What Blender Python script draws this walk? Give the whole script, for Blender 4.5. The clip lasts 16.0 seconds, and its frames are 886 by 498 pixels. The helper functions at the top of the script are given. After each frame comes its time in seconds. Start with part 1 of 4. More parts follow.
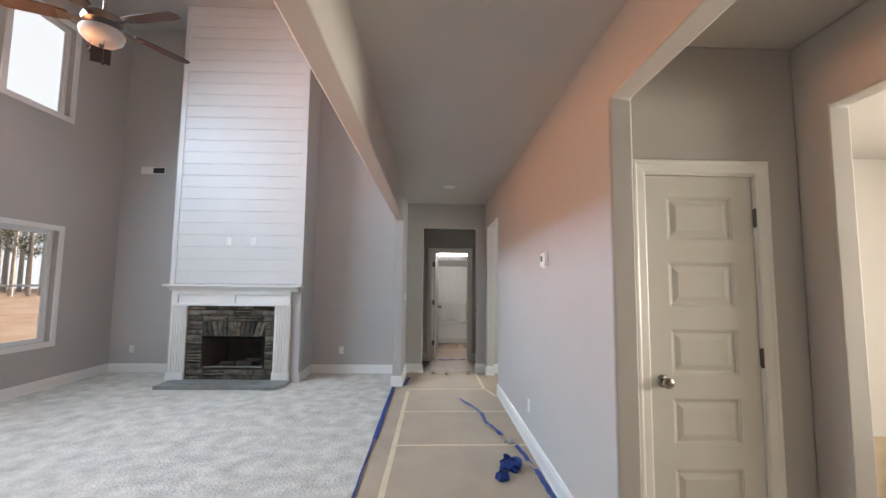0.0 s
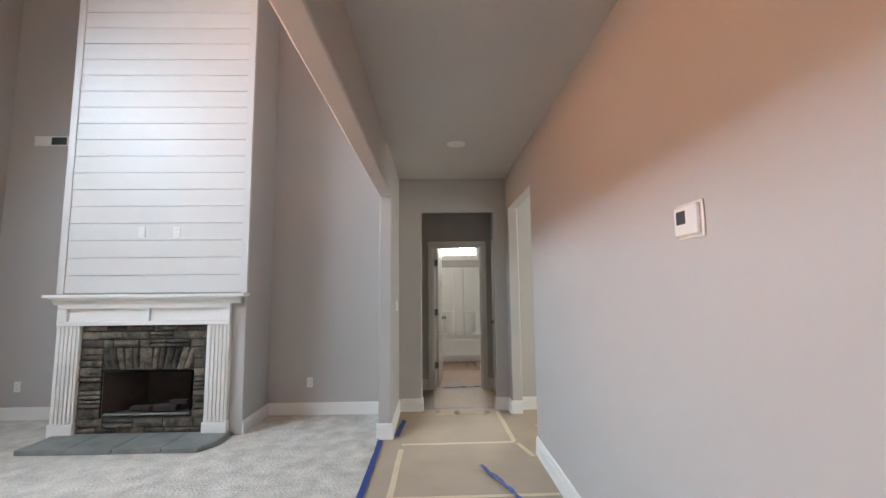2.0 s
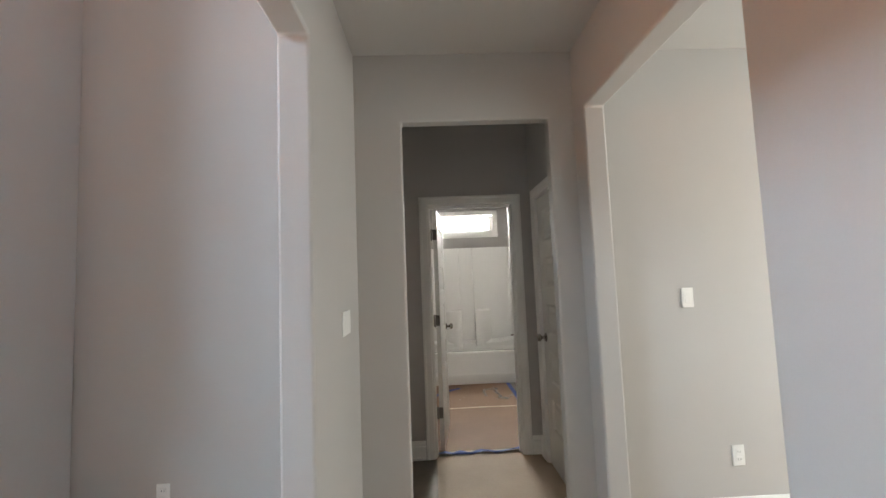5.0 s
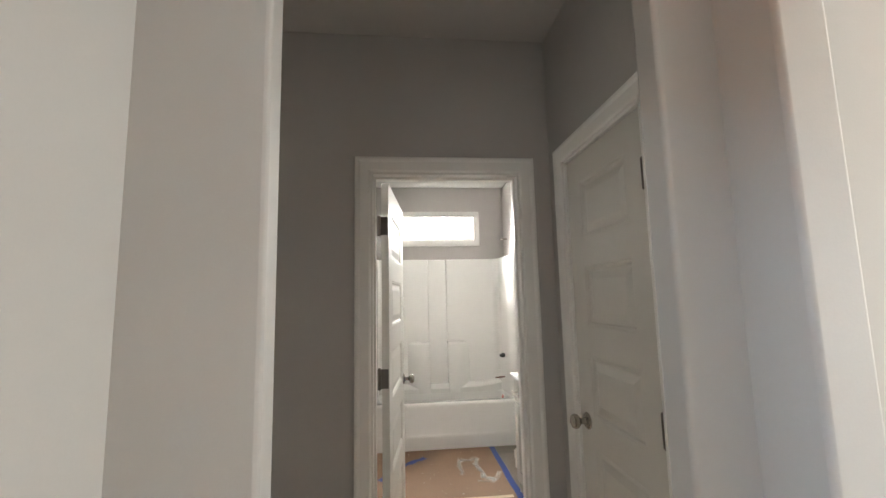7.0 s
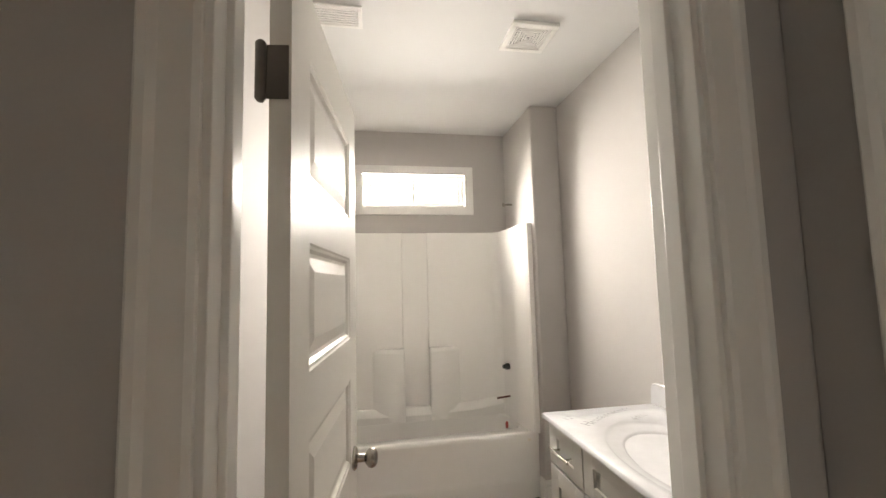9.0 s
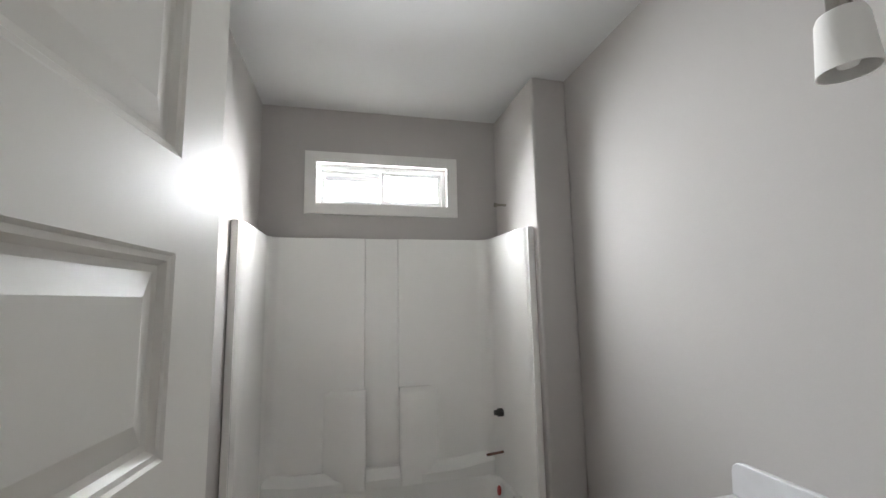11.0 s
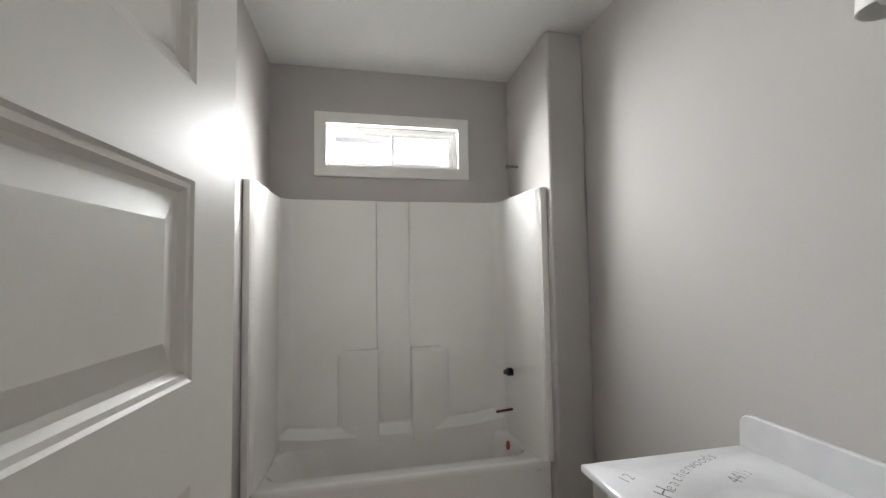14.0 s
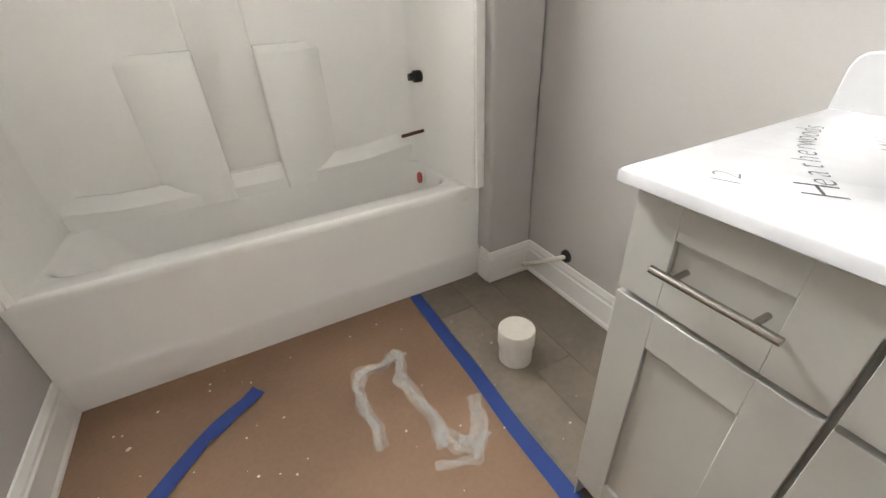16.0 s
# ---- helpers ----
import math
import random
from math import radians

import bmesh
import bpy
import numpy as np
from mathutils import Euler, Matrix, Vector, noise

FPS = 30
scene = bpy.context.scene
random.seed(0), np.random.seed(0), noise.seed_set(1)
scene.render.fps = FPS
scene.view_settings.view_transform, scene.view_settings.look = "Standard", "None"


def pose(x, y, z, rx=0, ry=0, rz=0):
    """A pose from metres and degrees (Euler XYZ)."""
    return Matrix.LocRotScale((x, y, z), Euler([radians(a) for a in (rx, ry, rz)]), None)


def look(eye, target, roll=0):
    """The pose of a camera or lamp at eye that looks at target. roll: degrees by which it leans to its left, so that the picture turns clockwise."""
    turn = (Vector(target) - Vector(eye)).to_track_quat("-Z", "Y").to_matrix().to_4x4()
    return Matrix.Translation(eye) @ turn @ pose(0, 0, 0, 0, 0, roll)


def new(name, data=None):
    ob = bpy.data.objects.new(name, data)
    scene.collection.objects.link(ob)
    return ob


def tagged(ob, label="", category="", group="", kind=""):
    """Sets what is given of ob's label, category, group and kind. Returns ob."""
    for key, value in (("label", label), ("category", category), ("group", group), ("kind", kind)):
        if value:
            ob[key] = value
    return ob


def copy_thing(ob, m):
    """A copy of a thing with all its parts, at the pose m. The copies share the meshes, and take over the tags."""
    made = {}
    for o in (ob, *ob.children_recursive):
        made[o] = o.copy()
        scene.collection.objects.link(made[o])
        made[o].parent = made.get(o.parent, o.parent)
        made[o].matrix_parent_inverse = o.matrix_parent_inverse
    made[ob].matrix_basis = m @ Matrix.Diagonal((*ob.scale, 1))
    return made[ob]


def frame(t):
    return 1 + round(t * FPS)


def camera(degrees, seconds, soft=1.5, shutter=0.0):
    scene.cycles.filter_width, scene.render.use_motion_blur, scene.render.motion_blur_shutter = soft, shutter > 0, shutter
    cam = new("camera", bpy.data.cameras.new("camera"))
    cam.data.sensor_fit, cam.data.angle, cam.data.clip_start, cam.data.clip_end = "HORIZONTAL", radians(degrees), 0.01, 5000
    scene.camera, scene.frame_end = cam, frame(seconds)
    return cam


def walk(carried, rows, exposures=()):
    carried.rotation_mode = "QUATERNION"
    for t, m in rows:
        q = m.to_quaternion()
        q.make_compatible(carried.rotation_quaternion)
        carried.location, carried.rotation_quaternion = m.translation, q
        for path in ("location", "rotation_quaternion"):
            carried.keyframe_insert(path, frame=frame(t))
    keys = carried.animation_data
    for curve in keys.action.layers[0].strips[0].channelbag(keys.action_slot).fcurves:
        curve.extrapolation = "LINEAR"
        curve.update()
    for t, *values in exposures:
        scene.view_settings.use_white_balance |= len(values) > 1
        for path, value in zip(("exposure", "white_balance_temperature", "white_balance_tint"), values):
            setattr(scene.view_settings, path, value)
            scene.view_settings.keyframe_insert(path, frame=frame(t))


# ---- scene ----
cam = camera(94.9, 16.0)
PATH = [
    (0, (0.256, -0.378, 1.445), (0.311, 1.614, 1.613), 0.6),
    (0.5, (0.162, 0.072, 1.467), (0.197, 2.06, 1.679), 0.4),
    (1, (0.208, 0.506, 1.453), (0.148, 2.495, 1.65), -0.3),
    (1.5, (0.2, 0.975, 1.43), (0.186, 2.966, 1.622), -0.3),
    (2, (0.262, 1.429, 1.406), (0.31, 3.419, 1.606), -0.6),
    (2.5, (0.307, 1.834, 1.41), (0.33, 3.826, 1.595), -1.1),
    (3, (0.289, 2.277, 1.409), (0.324, 4.268, 1.597), -1.9),
    (5.5, (0.265, 4.406, 1.429), (0.337, 6.399, 1.572), -2.0),
    (6, (0.31, 4.78, 1.411), (0.397, 6.771, 1.575), -1.3),
    (6.5, (0.371, 5.142, 1.421), (0.475, 7.129, 1.618), -1.2),
    (7, (0.392, 5.504, 1.457), (0.596, 7.48, 1.691), -1.3),
    (7.5, (0.48, 5.829, 1.45), (0.637, 7.812, 1.661), -1.5),
    (8, (0.461, 6.206, 1.428), (0.572, 8.194, 1.612), -1.2),
    (8.5, (0.44, 6.549, 1.446), (0.688, 8.527, 1.607), -2.0),
    (11, (0.591, 7.533, 1.485), (1.039, 9.466, 1.736), -1.1),
    (11.5, (0.583, 7.573, 1.42), (1.053, 9.517, 1.379), 0.0),
    (12, (0.578, 7.581, 1.377), (1.06, 9.511, 1.172), 0.5),
    (12.5, (0.576, 7.572, 1.377), (1.044, 9.512, 1.238), 1.1),
    (13, (0.581, 7.526, 1.471), (0.989, 9.468, 1.722), 0.8),
    (13.5, (0.579, 7.513, 1.497), (0.966, 9.44, 1.868), -0.4),
    (14, (0.58, 7.545, 1.436), (0.985, 9.501, 1.543), -0.9),
    (14.5, (0.595, 7.598, 1.342), (1.0, 9.541, 1.094), -1.4),
    (15, (0.647, 7.726, 1.269), (1.112, 9.586, 0.699), -2.1),
    (15.5, (0.68, 8.091, 1.129), (1.354, 9.774, 0.283), -2.0),
    (16, (0.744, 8.286, 1.077), (1.5, 9.816, 0.034), -3.0),
]
walk(cam, [(t, look(eye, target, roll)) for t, eye, target, roll in PATH],
     exposures=[(0.0, 0.86, 6550, 9), (1.5, 0.82, 6900, 9), (2.0, 0.95, 6850, 9), (3.0, 1.0, 6900, 9), (5.5, 1.25, 6750, 8), (6.2, 1.5, 6700, 8), (7.2, 1.8, 7000, 9), (8.0, 2.0, 7800, 12), (8.7, 1.65, 7700, 12),
                (10.6, 0.76, 6300, 8), (11.5, 0.84, 6350, 9), (13.5, 0.70, 6450, 9), (14.5, 0.78, 6500, 9), (15.2, 1.06, 6550, 9), (16.0, 1.75, 6700, 9)])

# ---------------------------------------------------------------- light
SUN_DIR = Vector((-1.10, -1.29, -0.865)).normalized()
world = bpy.data.worlds.new("sky_world")
scene.world = world
world.use_nodes = True
wn = world.node_tree.nodes
sky = wn.new("ShaderNodeTexSky")
sky.sky_type = "NISHITA"
sky.sun_disc = False
sky.sun_elevation = math.asin(-SUN_DIR.z)
sky.sun_rotation = math.atan2(-SUN_DIR.x, -SUN_DIR.y)
world.node_tree.links.new(sky.outputs[0], wn["Background"].inputs[0])
wn["Background"].inputs[1].default_value = 0.075
sky.dust_density = 6.0
sun_data = bpy.data.lights.new("sun", "SUN")
sun_data.energy, sun_data.angle, sun_data.color = 5.0, radians(0.53), (1.0, 0.93, 0.84)
sun = new("sun", sun_data)
sun.matrix_world = look((10, 15, 12), Vector((10, 15, 12)) + SUN_DIR)


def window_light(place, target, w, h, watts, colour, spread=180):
    """Area lamp in a window's opening, standing in for the daylight that enters there."""
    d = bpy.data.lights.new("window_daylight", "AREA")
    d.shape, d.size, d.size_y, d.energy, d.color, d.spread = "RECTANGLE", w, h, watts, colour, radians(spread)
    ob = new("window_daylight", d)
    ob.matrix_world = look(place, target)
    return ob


SKYBLUE, CLAY, DAY = (0.62, 0.79, 1.0), (1.0, 0.40, 0.17), (0.97, 0.98, 1.0)
window_light((-4.77, 2.66, 4.30), (0, 3.1, -0.3), 2.6, 1.3, 118, SKYBLUE, 140)
# added orange lamp aimed upward, standing in for light off the sunlit clay outside
window_light((-4.77, 1.95, 1.35), (0, 2.2, 5.2), 2.4, 1.5, 58, CLAY, 95)
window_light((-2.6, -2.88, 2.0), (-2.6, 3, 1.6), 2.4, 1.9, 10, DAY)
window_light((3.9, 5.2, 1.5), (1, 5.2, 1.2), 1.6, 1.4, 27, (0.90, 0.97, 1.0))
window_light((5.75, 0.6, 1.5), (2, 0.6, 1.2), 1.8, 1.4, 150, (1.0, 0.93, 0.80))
window_light((0.80, 10.27, 2.24), (0.80, 8.5, 1.20), 0.86, 0.30, 36, (0.97, 0.98, 1.0), 118)


# ---------------------------------------------------------------- materials


def mat(name, colour, rough=0.6, metal=0.0, var=0.06, scale=3.0, fine=60.0, bump=0.05, dist=0.004, colour2=None, spec=0.5, per_object=0.0, coat=0.0):
    """A surface with broad and fine variation of tone and a fine relief."""
    m = bpy.data.materials.new(name)
    m.use_nodes = True
    nt = m.node_tree
    b = nt.nodes["Principled BSDF"]
    b.inputs["Roughness"].default_value, b.inputs["Metallic"].default_value = rough, metal
    b.inputs["Specular IOR Level"].default_value = spec
    b.inputs["Coat Weight"].default_value = coat
    co = nt.nodes.new("ShaderNodeTexCoord")
    n1, n2 = nt.nodes.new("ShaderNodeTexNoise"), nt.nodes.new("ShaderNodeTexNoise")
    n1.inputs["Scale"].default_value, n2.inputs["Scale"].default_value = scale, fine
    n1.inputs["Detail"].default_value, n2.inputs["Detail"].default_value = 5, 4
    for n in (n1, n2):
        nt.links.new(co.outputs["Object"], n.inputs["Vector"])
    add = nt.nodes.new("ShaderNodeMath")
    add.operation = "MULTIPLY_ADD"
    nt.links.new(n2.outputs["Fac"], add.inputs[0])
    add.inputs[1].default_value = 0.4
    nt.links.new(n1.outputs["Fac"], add.inputs[2])
    ramp = nt.nodes.new("ShaderNodeValToRGB")
    ramp.color_ramp.elements[0].position, ramp.color_ramp.elements[1].position = 0.45, 0.95
    c1 = [max(0, c * (1 - var)) for c in colour]
    c2 = list(colour2) if colour2 else [min(1, c * (1 + var)) for c in colour]
    ramp.color_ramp.elements[0].color, ramp.color_ramp.elements[1].color = (*c1, 1), (*c2, 1)
    nt.links.new(add.outputs[0], ramp.inputs["Fac"])
    out = ramp.outputs["Color"]
    if per_object:
        info = nt.nodes.new("ShaderNodeObjectInfo")
        hsv = nt.nodes.new("ShaderNodeHueSaturation")
        mr = nt.nodes.new("ShaderNodeMapRange")
        mr.inputs["To Min"].default_value, mr.inputs["To Max"].default_value = 1 - per_object, 1 + per_object
        nt.links.new(info.outputs["Random"], mr.inputs["Value"])
        nt.links.new(mr.outputs[0], hsv.inputs["Value"])
        nt.links.new(out, hsv.inputs["Color"])
        out = hsv.outputs["Color"]
    nt.links.new(out, b.inputs["Base Color"])
    if bump:
        bp = nt.nodes.new("ShaderNodeBump")
        bp.inputs["Strength"].default_value, bp.inputs["Distance"].default_value = bump, dist
        nt.links.new(n2.outputs["Fac"], bp.inputs["Height"])
        nt.links.new(bp.outputs[0], b.inputs["Normal"])
    return m


PAINT = mat("grey_wall_paint", (0.48, 0.46, 0.44), 0.75, spec=0.25, var=0.025, scale=1.2, fine=180, bump=0.06, dist=0.002)
# ceiling paint greyed to stand in for dimness; the bathroom's copy below stays white
DIMCEIL = mat("dimmed_ceiling_paint", (0.52, 0.50, 0.48), 0.8, var=0.02, scale=1.0, fine=160, bump=0.08, dist=0.002)
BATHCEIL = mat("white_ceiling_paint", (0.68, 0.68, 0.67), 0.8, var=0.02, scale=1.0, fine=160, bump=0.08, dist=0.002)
TRIM = mat("white_semigloss_trim", (0.80, 0.79, 0.76), 0.28, var=0.02, scale=4, fine=50, bump=0.03, dist=0.002)
SHIP = mat("white_shiplap_paint", (0.66, 0.65, 0.625), 0.42, var=0.02, scale=3, fine=25, bump=0.05, dist=0.004, per_object=0.015, spec=0.35)
DOORPAINT = mat("door_paint", (0.65, 0.63, 0.585), 0.42, var=0.02, scale=4, fine=60, bump=0.04, dist=0.002)
CARPET = mat("beige_carpet", (0.62, 0.585, 0.52), 0.95, var=0.24, scale=6.0, fine=52, bump=1.0, dist=0.02, spec=0.1)
PAPER = mat("brown_floor_paper", (0.25, 0.152, 0.092), 0.7, var=0.16, scale=2.2, fine=70, bump=0.15, dist=0.004)
PAPERH = mat("tan_floor_paper", (0.42, 0.33, 0.24), 0.75, var=0.10, scale=2.5, fine=70, bump=0.15, dist=0.004)
VINYL = mat("wood_look_vinyl", (0.20, 0.165, 0.125), 0.5, var=0.2, scale=5, fine=40, bump=0.08, dist=0.002, per_object=0.12)
MASK = mat("cream_masking_tape", (0.66, 0.55, 0.38), 0.7, var=0.06, scale=9, fine=90, bump=0.2, dist=0.002)
BLUE = mat("blue_painters_tape", (0.012, 0.046, 0.235), 0.55, var=0.15, scale=12, fine=120, bump=0.3, dist=0.002)
ACRYL = mat("white_gelcoat", (0.87, 0.86, 0.83), 0.14, var=0.01, scale=2, fine=20, bump=0.02, dist=0.002, coat=0.3)
MARBLE = mat("white_cultured_marble", (0.64, 0.64, 0.648), 0.12, var=0.07, scale=5, fine=18, bump=0.0)
CABINET = mat("greige_cabinet_paint", (0.47, 0.465, 0.43), 0.38, var=0.02, scale=4, fine=80, bump=0.03, dist=0.002)
NICKEL = mat("brushed_nickel", (0.40, 0.375, 0.34), 0.24, 1.0, var=0.05, scale=20, fine=200, bump=0.03, dist=0.001)
BRONZE = mat("aged_metal", (0.16, 0.13, 0.105), 0.4, 0.9, var=0.15, scale=20, fine=120, bump=0.05, dist=0.001)
BLACK = mat("black_plastic", (0.015, 0.015, 0.015), 0.4, var=0.2, scale=20, bump=0.0)
RED = mat("red_plug", (0.45, 0.04, 0.03), 0.4, var=0.1, scale=20, bump=0.0)
COPPER = mat("copper_pipe", (0.13, 0.06, 0.04), 0.4, 0.8, var=0.2, scale=30, bump=0.0)
PLASTIC = mat("white_plastic", (0.78, 0.77, 0.74), 0.35, var=0.02, scale=9, bump=0.0)
GREYVOID = mat("dark_grille", (0.06, 0.06, 0.06), 0.6, var=0.1, scale=9, bump=0.0)
STONE = mat("stacked_stone", (0.06, 0.05, 0.042), 0.85, var=0.5, scale=11, fine=45, bump=1.0, dist=0.015, colour2=(0.19, 0.16, 0.12), per_object=0.55)
MORTAR = mat("dark_mortar", (0.045, 0.04, 0.034), 0.95, var=0.3, scale=20, fine=90, bump=0.5, dist=0.006)
SLATE = mat("grey_slate", (0.21, 0.22, 0.205), 0.6, var=0.22, scale=6, fine=40, bump=0.4, dist=0.006, per_object=0.12)
FIREBOX = mat("firebox_brick", (0.045, 0.033, 0.028), 0.9, var=0.3, scale=8, fine=50, bump=0.4, dist=0.006)
SOOT = mat("black_steel", (0.02, 0.018, 0.016), 0.5, 0.6, var=0.2, scale=10, bump=0.05)
FANWOOD = mat("dark_walnut_blade", (0.024, 0.013, 0.010), 0.5, var=0.3, scale=12, fine=70, bump=0.05, dist=0.001)
PEWTER = mat("brushed_pewter", (0.15, 0.135, 0.12), 0.35, 0.9, var=0.1, scale=14, bump=0.02)
FROST = mat("frosted_glass_shade", (0.74, 0.73, 0.70), 0.35, var=0.02, scale=8, bump=0.0)
BOWL = mat("fan_bowl_glass", (0.42, 0.41, 0.39), 0.3, var=0.03, scale=8, bump=0.0)
VINYLWIN = mat("white_vinyl_window", (0.80, 0.81, 0.80), 0.35, var=0.02, scale=6, bump=0.0)
CLAYMAT = mat("red_clay_soil", (0.34, 0.18, 0.11), 0.95, var=0.25, scale=0.5, fine=6, bump=0.5, dist=0.05, colour2=(0.40, 0.29, 0.21))
BARK = mat("grey_bark", (0.42, 0.38, 0.34), 0.9, var=0.3, scale=5, fine=40, bump=0.5, dist=0.01)
LEAF = mat("dull_green_leaves", (0.12, 0.13, 0.08), 0.7, var=0.4, scale=3, fine=20, bump=0.0)
PIPEPVC = mat("dusty_white_pvc", (0.72, 0.68, 0.60), 0.6, var=0.1, scale=12, fine=60, bump=0.2, dist=0.002)
INK = mat("black_marker", (0.08, 0.08, 0.085), 0.5, var=0.1, scale=30, bump=0.0)
PLANKWOOD = mat("light_oak_floor", (0.36, 0.25, 0.15), 0.45, var=0.15, scale=4, fine=40, bump=0.05)


def glass_mat(name, rough=0.0, tint=(1, 1, 1)):
    m = bpy.data.materials.new(name)
    m.use_nodes = True
    b = m.node_tree.nodes["Principled BSDF"]
    b.inputs["Base Color"].default_value = (*tint, 1)
    b.inputs["Transmission Weight"].default_value, b.inputs["Roughness"].default_value = 1.0, rough
    b.inputs["IOR"].default_value = 1.45
    return m


GLASS = glass_mat("window_glass")
FILM = mat("clear_plastic_film", (0.85, 0.82, 0.77), 0.10, var=0.1, scale=20, bump=0.3, dist=0.003)
FILM.node_tree.nodes["Principled BSDF"].inputs["Alpha"].default_value = 0.24

# ---------------------------------------------------------------- mesh tools


def finish(name, bm, material, bevel=0.0, smooth=False, parent=None, m=None, segs=2, angle=40):
    me = bpy.data.meshes.new(name)
    bmesh.ops.recalc_face_normals(bm, faces=bm.faces)
    bm.to_mesh(me)
    bm.free()
    for mm in (material if isinstance(material, (list, tuple)) else [material]):
        me.materials.append(mm)
    ob = new(name, me)
    if smooth or bevel:
        for p in me.polygons:
            p.use_smooth = True
        me.set_sharp_from_angle(angle=radians(angle))
    if bevel:
        b = ob.modifiers.new("edge", "BEVEL")
        b.width, b.segments, b.limit_method, b.angle_limit = bevel, segs, "ANGLE", radians(35)
        b.harden_normals = False
    if m is not None:
        ob.matrix_basis = m
    if parent is not None:
        ob.parent = parent
    return ob


def add_box(bm, x0, x1, y0, y1, z0, z1, mi=0):
    v = [bm.verts.new(p) for p in ((x0, y0, z0), (x1, y0, z0), (x1, y1, z0), (x0, y1, z0), (x0, y0, z1), (x1, y0, z1), (x1, y1, z1), (x0, y1, z1))]
    for f in ((0, 3, 2, 1), (4, 5, 6, 7), (0, 1, 5, 4), (1, 2, 6, 5), (2, 3, 7, 6), (3, 0, 4, 7)):
        bm.faces.new([v[i] for i in f]).material_index = mi


def box(name, x0, x1, y0, y1, z0, z1, material, bevel=0.0, parent=None, **k):
    bm = bmesh.new()
    add_box(bm, x0, x1, y0, y1, z0, z1)
    return finish(name, bm, material, bevel, parent=parent, **k)


def boxes(name, items, material, bevel=0.0, parent=None, **k):
    bm = bmesh.new()
    for it in items:
        add_box(bm, *it)
    return finish(name, bm, material, bevel, parent=parent, **k)


def add_lathe(bm, prof, n=24, m=Matrix()):
    """Turns (radius, height) pairs about z."""
    rings = []
    for r, h in prof:
        if r < 1e-5:
            rings.append([bm.verts.new(m @ Vector((0, 0, h)))])
        else:
            rings.append([bm.verts.new(m @ Vector((r * math.cos(2 * math.pi * i / n), r * math.sin(2 * math.pi * i / n), h))) for i in range(n)])
    for a, b in zip(rings, rings[1:]):
        for i in range(n):
            j = (i + 1) % n
            q = [a[i % len(a)], a[j % len(a)], b[j % len(b)], b[i % len(b)]]
            q = list(dict.fromkeys(q))
            if len(q) > 2:
                bm.faces.new(q)


def lathe(name, prof, material, m=Matrix(), n=24, parent=None, angle=40):
    bm = bmesh.new()
    add_lathe(bm, prof, n, m)
    return finish(name, bm, material, smooth=True, parent=parent, angle=angle)


def add_tube(bm, pts, r, n=10):
    pts = [Vector(p) for p in pts]
    rings = []
    for i, p in enumerate(pts):
        d = (pts[min(i + 1, len(pts) - 1)] - pts[max(i - 1, 0)]).normalized()
        q = d.to_track_quat("Z", "Y").to_matrix()
        rr = r[i] if isinstance(r, (list, tuple)) else r
        rings.append([bm.verts.new(p + q @ Vector((rr * math.cos(2 * math.pi * k / n), rr * math.sin(2 * math.pi * k / n), 0))) for k in range(n)])
    for a, b in zip(rings, rings[1:]):
        for k in range(n):
            bm.faces.new((a[k], a[(k + 1) % n], b[(k + 1) % n], b[k]))
    bm.faces.new(rings[0]), bm.faces.new(rings[-1][::-1])


def tube(name, pts, r, material, n=10, parent=None):
    bm = bmesh.new()
    add_tube(bm, pts, r, n)
    return finish(name, bm, material, smooth=True, parent=parent)


def add_prism(bm, prof, origin, along, u, v):
    """Sweeps a closed profile of (u, v) pairs along a vector."""
    o, a, u, v = Vector(origin), Vector(along), Vector(u), Vector(v)
    p = [bm.verts.new(o + u * s + v * t) for s, t in prof]
    q = [bm.verts.new(x.co + a) for x in p]
    for i in range(len(p)):
        j = (i + 1) % len(p)
        bm.faces.new((p[i], p[j], q[j], q[i]))
    bm.faces.new(p[::-1]), bm.faces.new(q)


